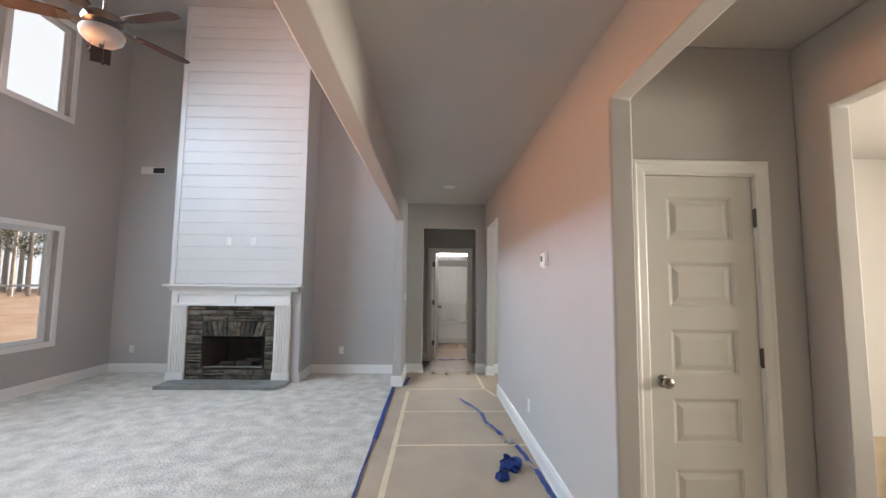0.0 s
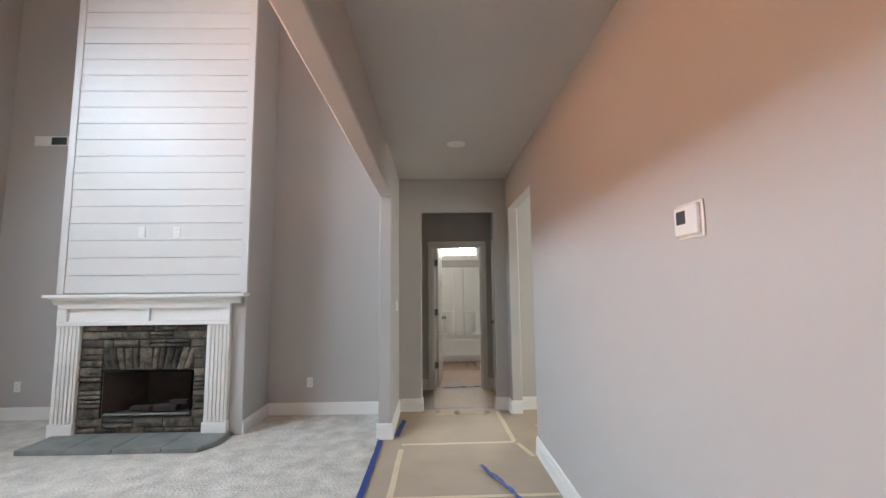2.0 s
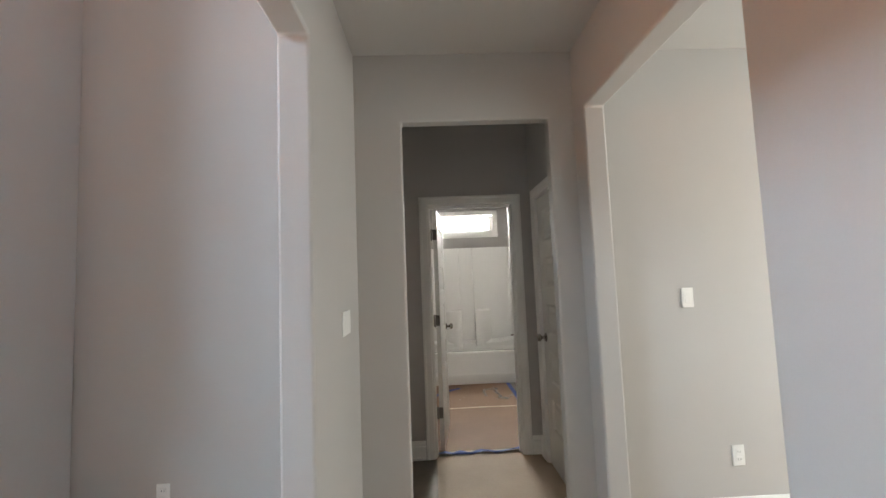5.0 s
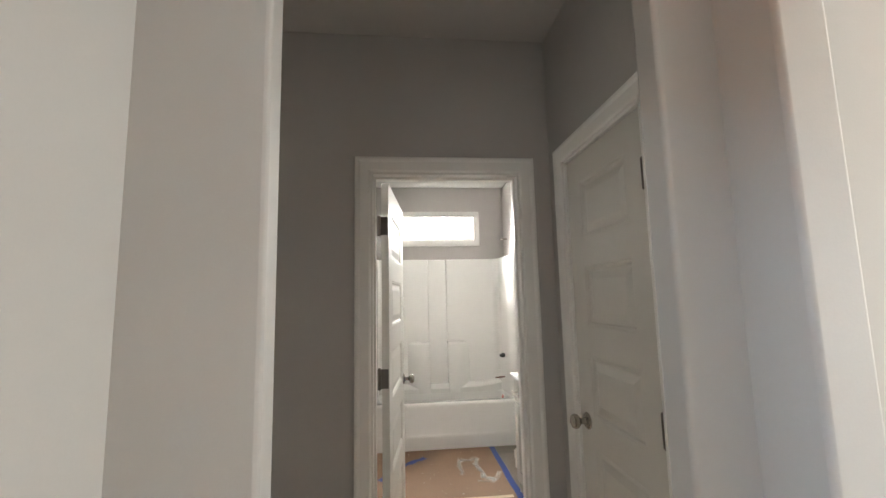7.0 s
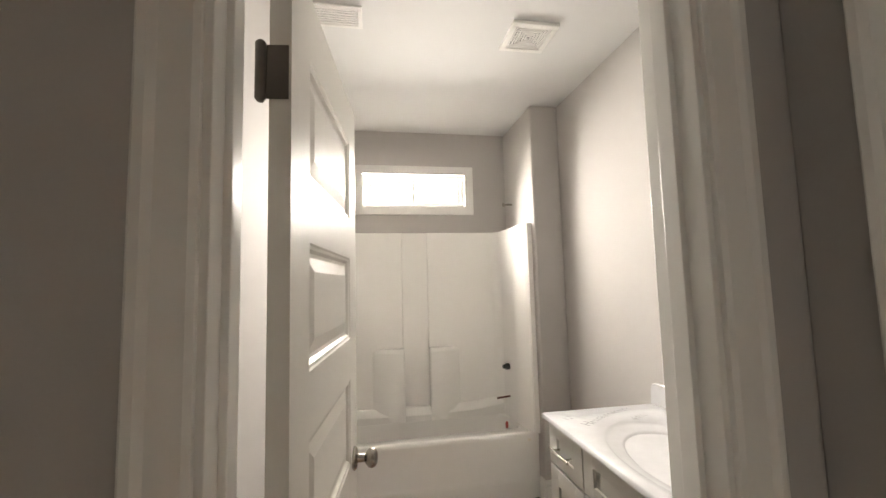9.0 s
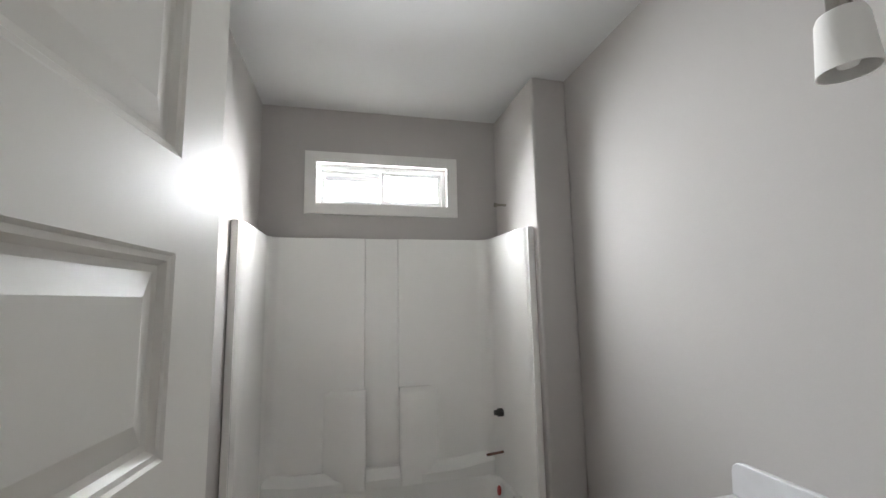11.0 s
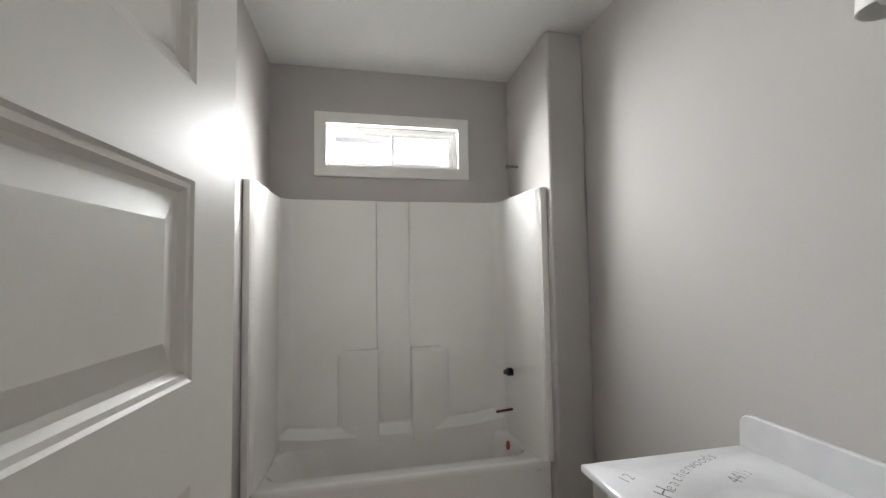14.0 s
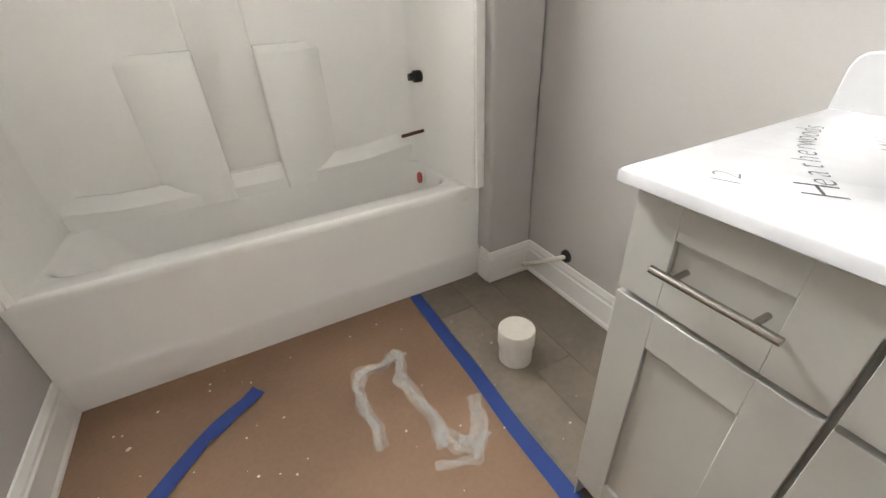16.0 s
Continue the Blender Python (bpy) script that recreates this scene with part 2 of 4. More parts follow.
def wall(name, axis, a0, a1, u0, u1, z0, z1, material, holes=(), bevel=0.012, label=""):
    """A wall with real openings: axis is its normal, a0..a1 its thickness, u its length."""
    us = sorted({u0, u1, *[c for h in holes for c in h[:2] if u0 < c < u1]})
    zs = sorted({z0, z1, *[c for h in holes for c in h[2:] if z0 < c < z1]})

    def solid(i, k):
        if not (0 <= i < len(us) - 1 and 0 <= k < len(zs) - 1):
            return False
        u, z = (us[i] + us[i + 1]) / 2, (zs[k] + zs[k + 1]) / 2
        return not any(h[0] < u < h[1] and h[2] < z < h[3] for h in holes)
    bm, cache = bmesh.new(), {}

    def vert(a, u, z):
        key = (a, u, z)
        if key not in cache:
            cache[key] = bm.verts.new((a, u, z) if axis == "x" else (u, a, z))
        return cache[key]

    def quad(*p):
        bm.faces.new([vert(*c) for c in p])
    for i in range(len(us) - 1):
        for k in range(len(zs) - 1):
            if not solid(i, k):
                continue
            ua, ub, za, zb = us[i], us[i + 1], zs[k], zs[k + 1]
            for a in (a0, a1):
                quad((a, ua, za), (a, ub, za), (a, ub, zb), (a, ua, zb))
            if not solid(i - 1, k):
                quad((a0, ua, za), (a1, ua, za), (a1, ua, zb), (a0, ua, zb))
            if not solid(i + 1, k):
                quad((a0, ub, za), (a1, ub, za), (a1, ub, zb), (a0, ub, zb))
            if not solid(i, k - 1):
                quad((a0, ua, za), (a1, ua, za), (a1, ub, za), (a0, ub, za))
            if not solid(i, k + 1):
                quad((a0, ua, zb), (a1, ua, zb), (a1, ub, zb), (a0, ub, zb))
    ob = finish(name, bm, material, bevel if holes else 0, segs=3)
    return tagged(ob, label or "light grey painted drywall wall", "wall", kind="structure")


BASE = [(0, 0), (0.020, 0), (0.020, 0.014), (0.015, 0.022), (0.015, 0.102), (0.011, 0.108), (0.012, 0.122), (0.006, 0.136), (0.005, 0.142), (0, 0.144)]


def baseboard(x0, y0, x1, y1, nx, ny):
    """White moulded skirting along a wall's foot; (nx, ny) points into the room."""
    bm = bmesh.new()
    add_prism(bm, BASE, (x0, y0, 0.001), (x1 - x0, y1 - y0, 0), (nx, ny, 0), (0, 0, 1))
    return tagged(finish("baseboard", bm, TRIM, smooth=True, angle=25), "white moulded wooden baseboard along the wall", "baseboard", kind="structure")


CAS = [(0, 0), (0, 0.010), (0.008, 0.014), (0.045, 0.016), (0.055, 0.021), (0.066, 0.021), (0.070, 0.018), (0.070, 0)]


def casing(axis, a, sgn, u0, u1, z1, z0=None, flat=False):
    """Moulded trim round an opening on a wall face at a; with z0 a sill piece closes it below (a window)."""
    bm = bmesh.new()
    w = 0.070
    n = (sgn, 0, 0) if axis == "x" else (0, sgn, 0)
    ud = Vector((0, 1, 0)) if axis == "x" else Vector((1, 0, 0))

    def at(u, z):
        return (a, u, z) if axis == "x" else (u, a, z)
    prof = [(0, 0), (0, 0.017), (w, 0.017), (w, 0)] if flat else CAS
    zb = z0 if z0 is not None else 0.0
    # mitred corners
    def piece(p, q, outp, outq):
        P, Q, OP, OQ = map(Vector, (p, q, outp, outq))
        A = [bm.verts.new(P + (OP - P) * (s / w) + Vector(n) * t) for s, t in prof]
        B = [bm.verts.new(Q + (OQ - Q) * (s / w) + Vector(n) * t) for s, t in prof]
        for i in range(len(prof)):
            j = (i + 1) % len(prof)
            bm.faces.new((A[i], A[j], B[j], B[i]))
        bm.faces.new(A[::-1]), bm.faces.new(B)
    if z0 is None:
        piece(at(u0, 0.001), at(u0, z1), at(u0 - w, 0.001), at(u0 - w, z1 + w))
        piece(at(u1, 0.001), at(u1, z1), at(u1 + w, 0.001), at(u1 + w, z1 + w))
    else:
        piece(at(u0, z0), at(u0, z1), at(u0 - w, z0 - w), at(u0 - w, z1 + w))
        piece(at(u1, z0), at(u1, z1), at(u1 + w, z0 - w), at(u1 + w, z1 + w))
        piece(at(u0, z0), at(u1, z0), at(u0 - w, z0 - w), at(u1 + w, z0 - w))
    piece(at(u0, z1), at(u1, z1), at(u0 - w, z1 + w), at(u1 + w, z1 + w))
    return tagged(finish("trim", bm, TRIM, smooth=True, angle=20), "white moulded wooden casing round an opening", "trim", kind="structure")


def jamb(axis, a0, a1, u0, u1, z1):
    """Lining of a door opening, with a stop."""
    t, items = 0.018, []
    mid = (a0 + a1) / 2
    for A0, A1, T in ((a0, a1, t), (mid - 0.018, mid + 0.018, t + 0.011)):
        for U0, U1, Z0, Z1 in ((u0, u0 + T, 0.001, z1 - T), (u1 - T, u1, 0.001, z1 - T), (u0, u1, z1 - T, z1)):
            items.append((A0, A1, U0, U1, Z0, Z1) if axis == "x" else (U0, U1, A0, A1, Z0, Z1))
    return tagged(boxes("trim", items, TRIM, 0.0015), "white painted door jamb lining", "trim", kind="structure")


def leaf_mesh(w, h, th=0.035, up=0.0):
    """A door leaf with five raised panels on both faces; local x along, y through, z up."""
    bm = bmesh.new()
    st, top, bot, mid = 0.115, 0.113 - up, 0.270 + up, 0.117
    ph = (h - top - bot - 4 * mid) / 5
    zs = [0, bot]
    for i in range(5):
        zs += [zs[-1] + ph, zs[-1] + ph + (mid if i < 4 else top)]
    for side in (0, 1):
        y = th if side else 0.0
        s = -1 if side else 1

        def quad(x0, x1, z0, z1):
            bm.faces.new([bm.verts.new(p) for p in ((x0, y, z0), (x1, y, z0), (x1, y, z1), (x0, y, z1))])
        quad(0, st, 0, h), quad(w - st, w, 0, h)
        for i in range(0, len(zs), 2):
            quad(st, w - st, zs[i], zs[i + 1])
        for i in range(1, len(zs) - 1, 2):
            x0, x1, z0, z1 = st, w - st, zs[i], zs[i + 1]
            prev = None
            for ins, dep in ((0, 0), (0.004, 0.003), (0.010, 0.004), (0.016, 0.011), (0.024, 0.012), (0.052, 0.004)):
                ring = [bm.verts.new((a, y + s * dep, b)) for a, b in ((x0 + ins, z0 + ins), (x1 - ins, z0 + ins), (x1 - ins, z1 - ins), (x0 + ins, z1 - ins))]
                if prev:
                    for k in range(4):
                        bm.faces.new((prev[k], prev[(k + 1) % 4], ring[(k + 1) % 4], ring[k]))
                prev = ring
            bm.faces.new(prev)
    for p in (((0, 0, 0), (0, th, 0), (0, th, h), (0, 0, h)), ((w, 0, 0), (w, th, 0), (w, th, h), (w, 0, h)), ((0, 0, 0), (w, 0, 0), (w, th, 0), (0, th, 0)), ((0, 0, h), (w, 0, h), (w, th, h), (0, th, h))):
        bm.faces.new([bm.verts.new(q) for q in p])
    bmesh.ops.remove_doubles(bm, verts=bm.verts, dist=0.0004)
    return bm


KNOB = [(0, 0), (0.032, 0), (0.033, 0.004), (0.028, 0.010), (0.013, 0.013), (0.011, 0.032), (0.017, 0.036), (0.026, 0.044), (0.0285, 0.054), (0.025, 0.064), (0.014, 0.070), (0, 0.0715)]


def panel_door(name, label, w, h, m, knobs=(0, 1), hinge_y=0.0, up=0.0):
    """Five-panel door; its hinges stand at local x = 0 and at face y = hinge_y."""
    root = new(name)
    root.matrix_basis = m
    finish("leaf", leaf_mesh(w, h, 0.035, up), DOORPAINT, parent=root)
    for side in knobs:
        r = pose(w - 0.062, 0.035 if side else 0, 0.945, -90 if side else 90)
        lathe("knob", KNOB, NICKEL, r, 28, root)
    for z in (0.30, 1.065, 1.800):
        bm = bmesh.new()
        sgn = -1 if hinge_y <= 0 else 1
        add_lathe(bm, [(0, -0.052), (0.005, -0.051), (0.009, -0.046), (0.009, 0.046), (0.005, 0.051), (0, 0.052)], 12, pose(-0.004, hinge_y + 0.011 * sgn, z))
        add_box(bm, -0.002, 0.0, 0.004, 0.048, z - 0.045, z + 0.045)
        finish("hinge", bm, PEWTER, smooth=True, parent=root)
    return tagged(root, label, "door")


def plate(name, label, m, kind_of):
    """Wall plate; local xz is its face, y points out of the wall to -y."""
    root = new(name)
    root.matrix_basis = m
    gang = {"switch": 1, "outlet": 1, "double": 2, "triple": 3}[kind_of]
    w = 0.07 + 0.046 * (gang - 1)
    box("plate", -w / 2, w / 2, -0.006, 0, -0.057, 0.057, PLASTIC, 0.003, root)
    for g in range(gang):
        cx = (g - (gang - 1) / 2) * 0.046
        if kind_of == "outlet":
            for s in (-1, 1):
                box("socket", cx - 0.0165, cx + 0.0165, -0.0085, -0.0055, s * 0.021 - 0.014, s * 0.021 + 0.014, PLASTIC, 0.003, root)
                boxes("slot", [(cx - 0.008, cx - 0.0055, -0.0089, -0.008, s * 0.021 - 0.004, s * 0.021 + 0.006), (cx + 0.0055, cx + 0.008, -0.0089, -0.008, s * 0.021 - 0.004, s * 0.021 + 0.006)], GREYVOID, 0, root)
        else:
            box("rocker", cx - 0.0165, cx + 0.0165, -0.010, -0.0055, -0.033, 0.033, PLASTIC, 0.002, root)
    return tagged(root, label, "switch" if kind_of != "outlet" else "outlet")


# ---------------------------------------------------------------- structure
HX, HC, LC = 1.147, 2.765, 5.62
wall("wall_hall_east", "x", HX, HX + 0.12, -3.0, 6.42, 0, HC + 0.1, PAINT, [(-0.75, 1.60, -1, 2.395), (5.06, 6.19, -1, 2.358)])
wall("wall_living_hall", "x", -0.276, -0.152, -3.0, 6.42, 0, LC, PAINT, [(-2.2, 5.47, -1, 2.355)])
wall("wall_hall_end", "y", 6.345, 6.435, -0.22, 4.0, 0, HC + 0.1, PAINT, [(0.120, 0.996, -1, 2.356)])
wall("wall_living_north", "y", 6.25, 6.40, -4.85, -0.22, 0, LC, PAINT)
wall("wall_living_west", "x", -4.95, -4.78, -3.0, 6.40, 0, LC, PAINT,
     [(4.36, 5.23, 3.665, 4.93), (1.3, 4.0, 3.62, 5.0),
      (4.30, 5.23, 0.62, 2.10), (3.30, 4.20, 0.62, 2.10), (0.7, 3.2, 0.58, 2.13)], 0.004)
wall("wall_south", "y", -3.12, -3.0, -4.95, 6.0, 0, LC, PAINT, [(-3.9, -1.3, 0.9, 3.0)], 0.004)
tagged(box("ceiling_living", -4.95, -0.276, -3.0, 6.4, LC, LC + 0.15, DIMCEIL), "flat painted living room ceiling", "ceiling", kind="structure")
tagged(box("ceiling_hall", -0.152, 6.0, -3.0, 6.345, HC, HC + 0.08, DIMCEIL), "flat painted hall ceiling, toned grey for dim light", "ceiling", kind="structure")
tagged(box("ceiling_bath", -1.0, 1.95, 7.43, 10.26, 2.73, 2.85, BATHCEIL), "flat white painted bathroom ceiling", "ceiling", kind="structure")
tagged(box("ceiling_vestibule", -1.0, 1.95, 6.44, 7.43, 2.73, 2.85, DIMCEIL), "flat painted vestibule ceiling, toned grey for dim light", "ceiling", kind="structure")
tagged(box("floor_carpet", -4.95, -0.262, -3.0, 6.4, -0.1, 0.012, CARPET), "pale beige plush carpet", "carpet", kind="structure")
tagged(box("floor", -0.262, 6.0, -3.0, 6.40, -0.1, 0.0, PAPERH), "hall floor under tan protective paper", "floor", kind="structure")
tagged(box("floor_bath", -1.0, 1.95, 6.40, 10.26, -0.1, 0.0, VINYL), "dark wood-look vinyl floor", "floor", kind="structure")
# nook and the two side rooms
wall("wall_nook_north", "y", 1.727, 1.85, HX + 0.12, 2.24, 0, HC, PAINT, [(1.372, 1.998, -1, 2.055)])
wall("wall_nook_east", "x", 2.24, 2.36, -3.0, 1.85, 0, HC, PAINT, [(-0.6, 1.55, -1, 2.36)])
wall("wall_closet_back", "y", 2.5, 2.6, HX + 0.12, 2.36, 0, HC, PAINT)
wall("wall_closet_side", "x", 2.36, 2.48, 1.85, 4.2, 0, HC, PAINT)
wall("wall_kitchen_north", "y", 3.6, 3.72, 2.48, 6.0, 0, HC, PAINT, [(3.6, 4.5, 1.05, 2.05)], 0.004)
wall("wall_kitchen_east", "x", 5.85, 6.0, -3.0, 3.72, 0, HC, PAINT, [(-0.4, 1.6, 0.8, 2.2)], 0.004)
wall("wall_side_room_east", "x", 4.0, 4.12, 3.72, 6.435, 0, HC, PAINT, [(4.4, 6.0, 0.8, 2.2)], 0.004)
wall("wall_side_room_south", "y", 4.2, 4.32, HX + 0.12, 4.0, 0, HC, PAINT)
# vestibule and bathroom
wall("wall_vestibule_west", "x", -0.67, -0.55, 6.435, 7.37, 0, 2.73, PAINT, [(6.55, 7.23, -1, 2.05)], 0.004)
wall("wall_vestibule_east", "x", 1.115, 1.235, 6.435, 7.37, 0, 2.73, PAINT, [(6.595, 7.210, -1, 2.05)], 0.004)
wall("wall_bath_south", "y", 7.37, 7.49, -0.67, 1.95, 0, 2.73, PAINT, [(0.245, 0.968, -1, 2.050)], 0.004)
wall("wall_bath_west", "x", -0.07, 0.05, 7.49, 10.14, 0, 2.73, PAINT)
wall("wall_bath_east", "x", 1.79, 1.95, 7.49, 10.14, 0, 2.73, PAINT)
wall("wall_bath_north", "y", 10.14, 10.28, -0.07, 1.95, 0, 2.73, PAINT, [(0.375, 1.235, 2.098, 2.378)], 0.002)
tagged(box("wall_bath_stub", 1.577, 1.789, 9.52, 10.139, 0.0, 2.729, PAINT, 0.014, segs=3), "grey drywall stub closing the tub alcove", "wall", kind="structure")
for x0, x1, y0, y1 in ((-0.69, -0.67, 6.5, 7.3), (1.235, 1.255, 6.5, 7.3)):
    tagged(box("wall_behind_door", x0, x1, y0, y1, 0, 2.1, PAINT), "plain wall behind a closed door", "wall", kind="structure")

for a in ((HX, 1.60, HX, 5.06, -1, 0), (HX, 6.19, HX, 6.345, -1, 0), (-0.152, 5.47, -0.152, 6.345, 1, 0), (-0.276, 5.47, -0.276, 6.25, -1, 0),
          (-0.294, 5.47, -0.134, 5.47, 0, -1), (-0.134, 6.345, 0.120, 6.345, 0, -1), (0.996, 6.345, HX - 0.018, 6.345, 0, -1), (HX, 6.19, HX + 0.12, 6.19, 0, -1),
          (HX + 0.12, 6.345, 4.0, 6.345, 0, -1), (-4.78, 6.25, -3.49, 6.25, 0, -1), (-1.63, 6.25, -0.294, 6.25, 0, -1), (-4.78, -3, -4.78, 6.25, 1, 0),
          (-1.63, 5.62, -1.63, 6.25, 1, 0), (-3.49, 5.62, -3.49, 6.25, -1, 0), (-0.55, 7.37, 0.177, 7.37, 0, -1), (1.036, 7.37, 1.115, 7.37, 0, -1),
          (0.120, 6.345, 0.120, 6.435, 1, 0), (0.996, 6.345, 0.996, 6.435, -1, 0), (1.115, 7.275, 1.115, 7.37, -1, 0),
          (0.05, 7.49, 0.05, 9.60, 1, 0), (1.563, 9.52, 1.789, 9.52, 0, -1), (1.577, 9.52, 1.577, 9.588, -1, 0), (1.79, 8.646, 1.79, 9.52, -1, 0),
          (2.052, 1.727, 2.24, 1.727, 0, -1), (HX + 0.12, 1.727, 1.318, 1.727, 0, -1), (2.24, 1.55, 2.24, 1.727, -1, 0)):
    baseboard(*a)

casing("y", 1.727, -1, 1.386, 1.984, 2.045)
jamb("y", 1.727, 1.85, 1.372, 1.998, 2.055)
casing("y", 7.37, -1, 0.252, 0.961, 2.043)
casing("y", 7.49, 1, 0.252, 0.961, 2.043)
jamb("y", 7.37, 7.49, 0.245, 0.968, 2.05)
casing("x", 1.115, -1, 6.605, 7.200, 2.043)
jamb("x", 1.115, 1.235, 6.595, 7.210, 2.05)
casing("x", -0.55, 1, 6.56, 7.22, 2.043)
jamb("x", -0.67, -0.55, 6.55, 7.23, 2.05)

# ---------------------------------------------------------------- windows


def window(name, axis, a0, a1, u0, u1, z0, z1, split, label):
    """Vinyl window set in a wall's opening; a0 is the outer side. split: 'z' double hung, 'u' slider, '' fixed."""
    root = new(name)

    def B(u, U, z, Z, a, A):
        return (a, A, u, U, z, Z) if axis == "x" else (u, U, a, A, z, Z)
    d = a1 - a0
    f0, f1 = a0 + d * 0.10, a0 + d * 0.55
    f0, f1 = min(f0, f1), max(f0, f1)
    fr, items = 0.030, []
    rim = [(u0, u0 + fr, z0, z1), (u1 - fr, u1, z0, z1), (u0 + fr, u1 - fr, z0, z0 + fr), (u0 + fr, u1 - fr, z1 - fr, z1)]
    boxes("frame", [B(*r, f0, f1) for r in rim], VINYLWIN, 0.002, root)
    um, zm = (u0 + u1) / 2, (z0 + z1) / 2
    pane = {"z": [(u0 + fr, u1 - fr, z0 + fr, zm + 0.015, 0), (u0 + fr, u1 - fr, zm - 0.015, z1 - fr, 1)],
            "u": [(u0 + fr, um + 0.015, z0 + fr, z1 - fr, 1), (um - 0.015, u1 - fr, z0 + fr, z1 - fr, 0)],
            "": [(u0 + fr, u1 - fr, z0 + fr, z1 - fr, 0)]}[split]
    s = 0.026
    for p0, p1, q0, q1, back in pane:
        c = f0 + (f1 - f0) * (0.3 if (back == 1) == (d > 0) else 0.7)
        boxes("sash", [B(*r, c - 0.012, c + 0.012) for r in ((p0, p0 + s, q0, q1), (p1 - s, p1, q0, q1), (p0 + s, p1 - s, q0, q0 + s), (p0 + s, p1 - s, q1 - s, q1))], VINYLWIN, 0.002, root)
        g = box("pane", *B(p0 + s, p1 - s, q0 + s, q1 - s, c - 0.002, c + 0.002), GLASS, parent=root)
        g.visible_shadow = False
    return tagged(root, label, "window", kind="structure")


for i, (u0, u1, z0, z1, sp) in enumerate([(4.36, 5.23, 3.665, 4.93, ""), (4.30, 5.23, 0.62, 2.10, "z"), (3.30, 4.20, 0.62, 2.10, "z")]):
    window("window_%d" % (i + 1), "x", -4.95, -4.78, u0, u1, z0, z1, sp, "white vinyl window with clear glass")
    casing("x", -4.78, 1, u0 + 0.008, u1 - 0.008, z1 - 0.008, z0 + 0.008, flat=True)
for i, (ax, a0, a1, u0, u1, z0, z1) in enumerate([("x", -4.95, -4.78, 1.3, 4.0, 3.62, 5.0), ("x", -4.95, -4.78, 0.7, 3.2, 0.58, 2.13), ("y", -3.12, -3.0, -3.9, -1.3, 0.9, 3.0),
                                                 ("x", 4.12, 4.0, 4.4, 6.0, 0.8, 2.2), ("x", 6.0, 5.85, -0.4, 1.6, 0.8, 2.2)]):
    window("window_%d" % (i + 6), ax, a0, a1, u0, u1, z0, z1, "u", "wide white vinyl window with clear glass")
window("window_5", "y", 10.28, 10.14, 0.375, 1.235, 2.098, 2.378, "u", "narrow white sliding window high over the tub")
casing("y", 10.14, -1, 0.383, 1.227, 2.370, 2.106, flat=True)

# ---------------------------------------------------------------- doors
panel_door("closet_door", "closed off-white five-panel door with nickel knob", 0.584, 2.024, pose(1.977, 1.738 + 0.035, 0.01, 0, 0, 180), (1,), 0.036)
panel_door("hall_closet_door", "closed off-white five-panel door in dim vestibule", 0.572, 2.018, pose(1.125 + 0.035, 6.616, 0.01, 0, 0, 90), (1,), 0.036)
panel_door("side_door", "closed white five-panel door in dim vestibule", 0.640, 2.018, pose(-0.595, 6.570, 0.01, 0, 0, 90), (0,), 0.0)
panel_door("bathroom_door", "open off-white five-panel door with nickel knobs", 0.685, 2.018, pose(0.330, 7.506, 0.012, 0, 0, 84), (0, 1), 0.036, -0.02)

# ---------------------------------------------------------------- living room
fire = new("fireplace")
FX0, FX1, FZ0, FZ1 = -3.0, -2.115, 0.20, 0.655
cb = wall("chimney_breast", "y", 5.62, 6.249, -3.49, -1.63, 0.012, LC - 0.002, PAINT, [(FX0, FX1, FZ0, FZ1)], 0.008)
cb.parent = fire
for key in ("label", "category", "kind"):
    del cb[key]
boxes("corner_board", [(-3.50, -3.43, 5.592, 5.622, 1.40, LC - 0.003), (-1.69, -1.62, 5.592, 5.622, 1.40, LC - 0.003)], SHIP, 0.002, fire)
z = 1.41
for i in range(24):
    z1 = min(z + 0.1715, LC - 0.004)
    if z1 - z > 0.03:
        box("shiplap_board", -3.43, -1.69, 5.601 + 0.001 * (i % 3), 5.619, z, z1, SHIP, 0.0015, fire)
    z += 0.1765
# mantel: shelf, crown, frieze with two panels, fluted legs
box("mantel_shelf", -3.545, -1.60, 5.49, 5.62, 1.365, 1.395, TRIM, 0.004, fire)
bm = bmesh.new()
add_prism(bm, [(0, 0), (0.03, 0), (0.036, 0.02), (0.055, 0.045), (0.085, 0.058), (0.09, 0.07), (0, 0.07)], (-3.48, 5.585, 1.295), (1.82, 0, 0), (0, -1, 0), (0, 0, 1))
finish("crown_moulding", bm, TRIM, smooth=True, parent=fire, angle=25)
fr = []
for x0, x1, z0, z1 in ((-3.44, -1.762, 1.09, 1.13), (-3.44, -1.762, 1.255, 1.30), (-3.44, -3.35, 1.13, 1.255), (-2.64, -2.55, 1.13, 1.255), (-1.855, -1.762, 1.13, 1.255)):
    fr.append((x0, x1, 5.555, 5.60, z0, z1))
fr += [(-3.35, -2.64, 5.582, 5.60, 1.13, 1.255), (-2.55, -1.855, 5.582, 5.60, 1.13, 1.255)]
boxes("frieze", fr, TRIM, 0.004, fire)
for x0, x1 in ((-3.44, -3.22), (-1.982, -1.762)):
    items = [(x0, x1, 5.565, 5.62, 0.05, 1.09), (x0 - 0.008, x1 + 0.008, 5.548, 5.62, 0.05, 0.16)]
    w = (x1 - x0 - 0.03) / 5
    for k in range(5):
        items.append((x0 + 0.015 + k * w + 0.006, x0 + 0.015 + (k + 1) * w - 0.006, 5.552, 5.566, 0.16, 1.085))
    boxes("fluted_leg", items, TRIM, 0.005, fire)
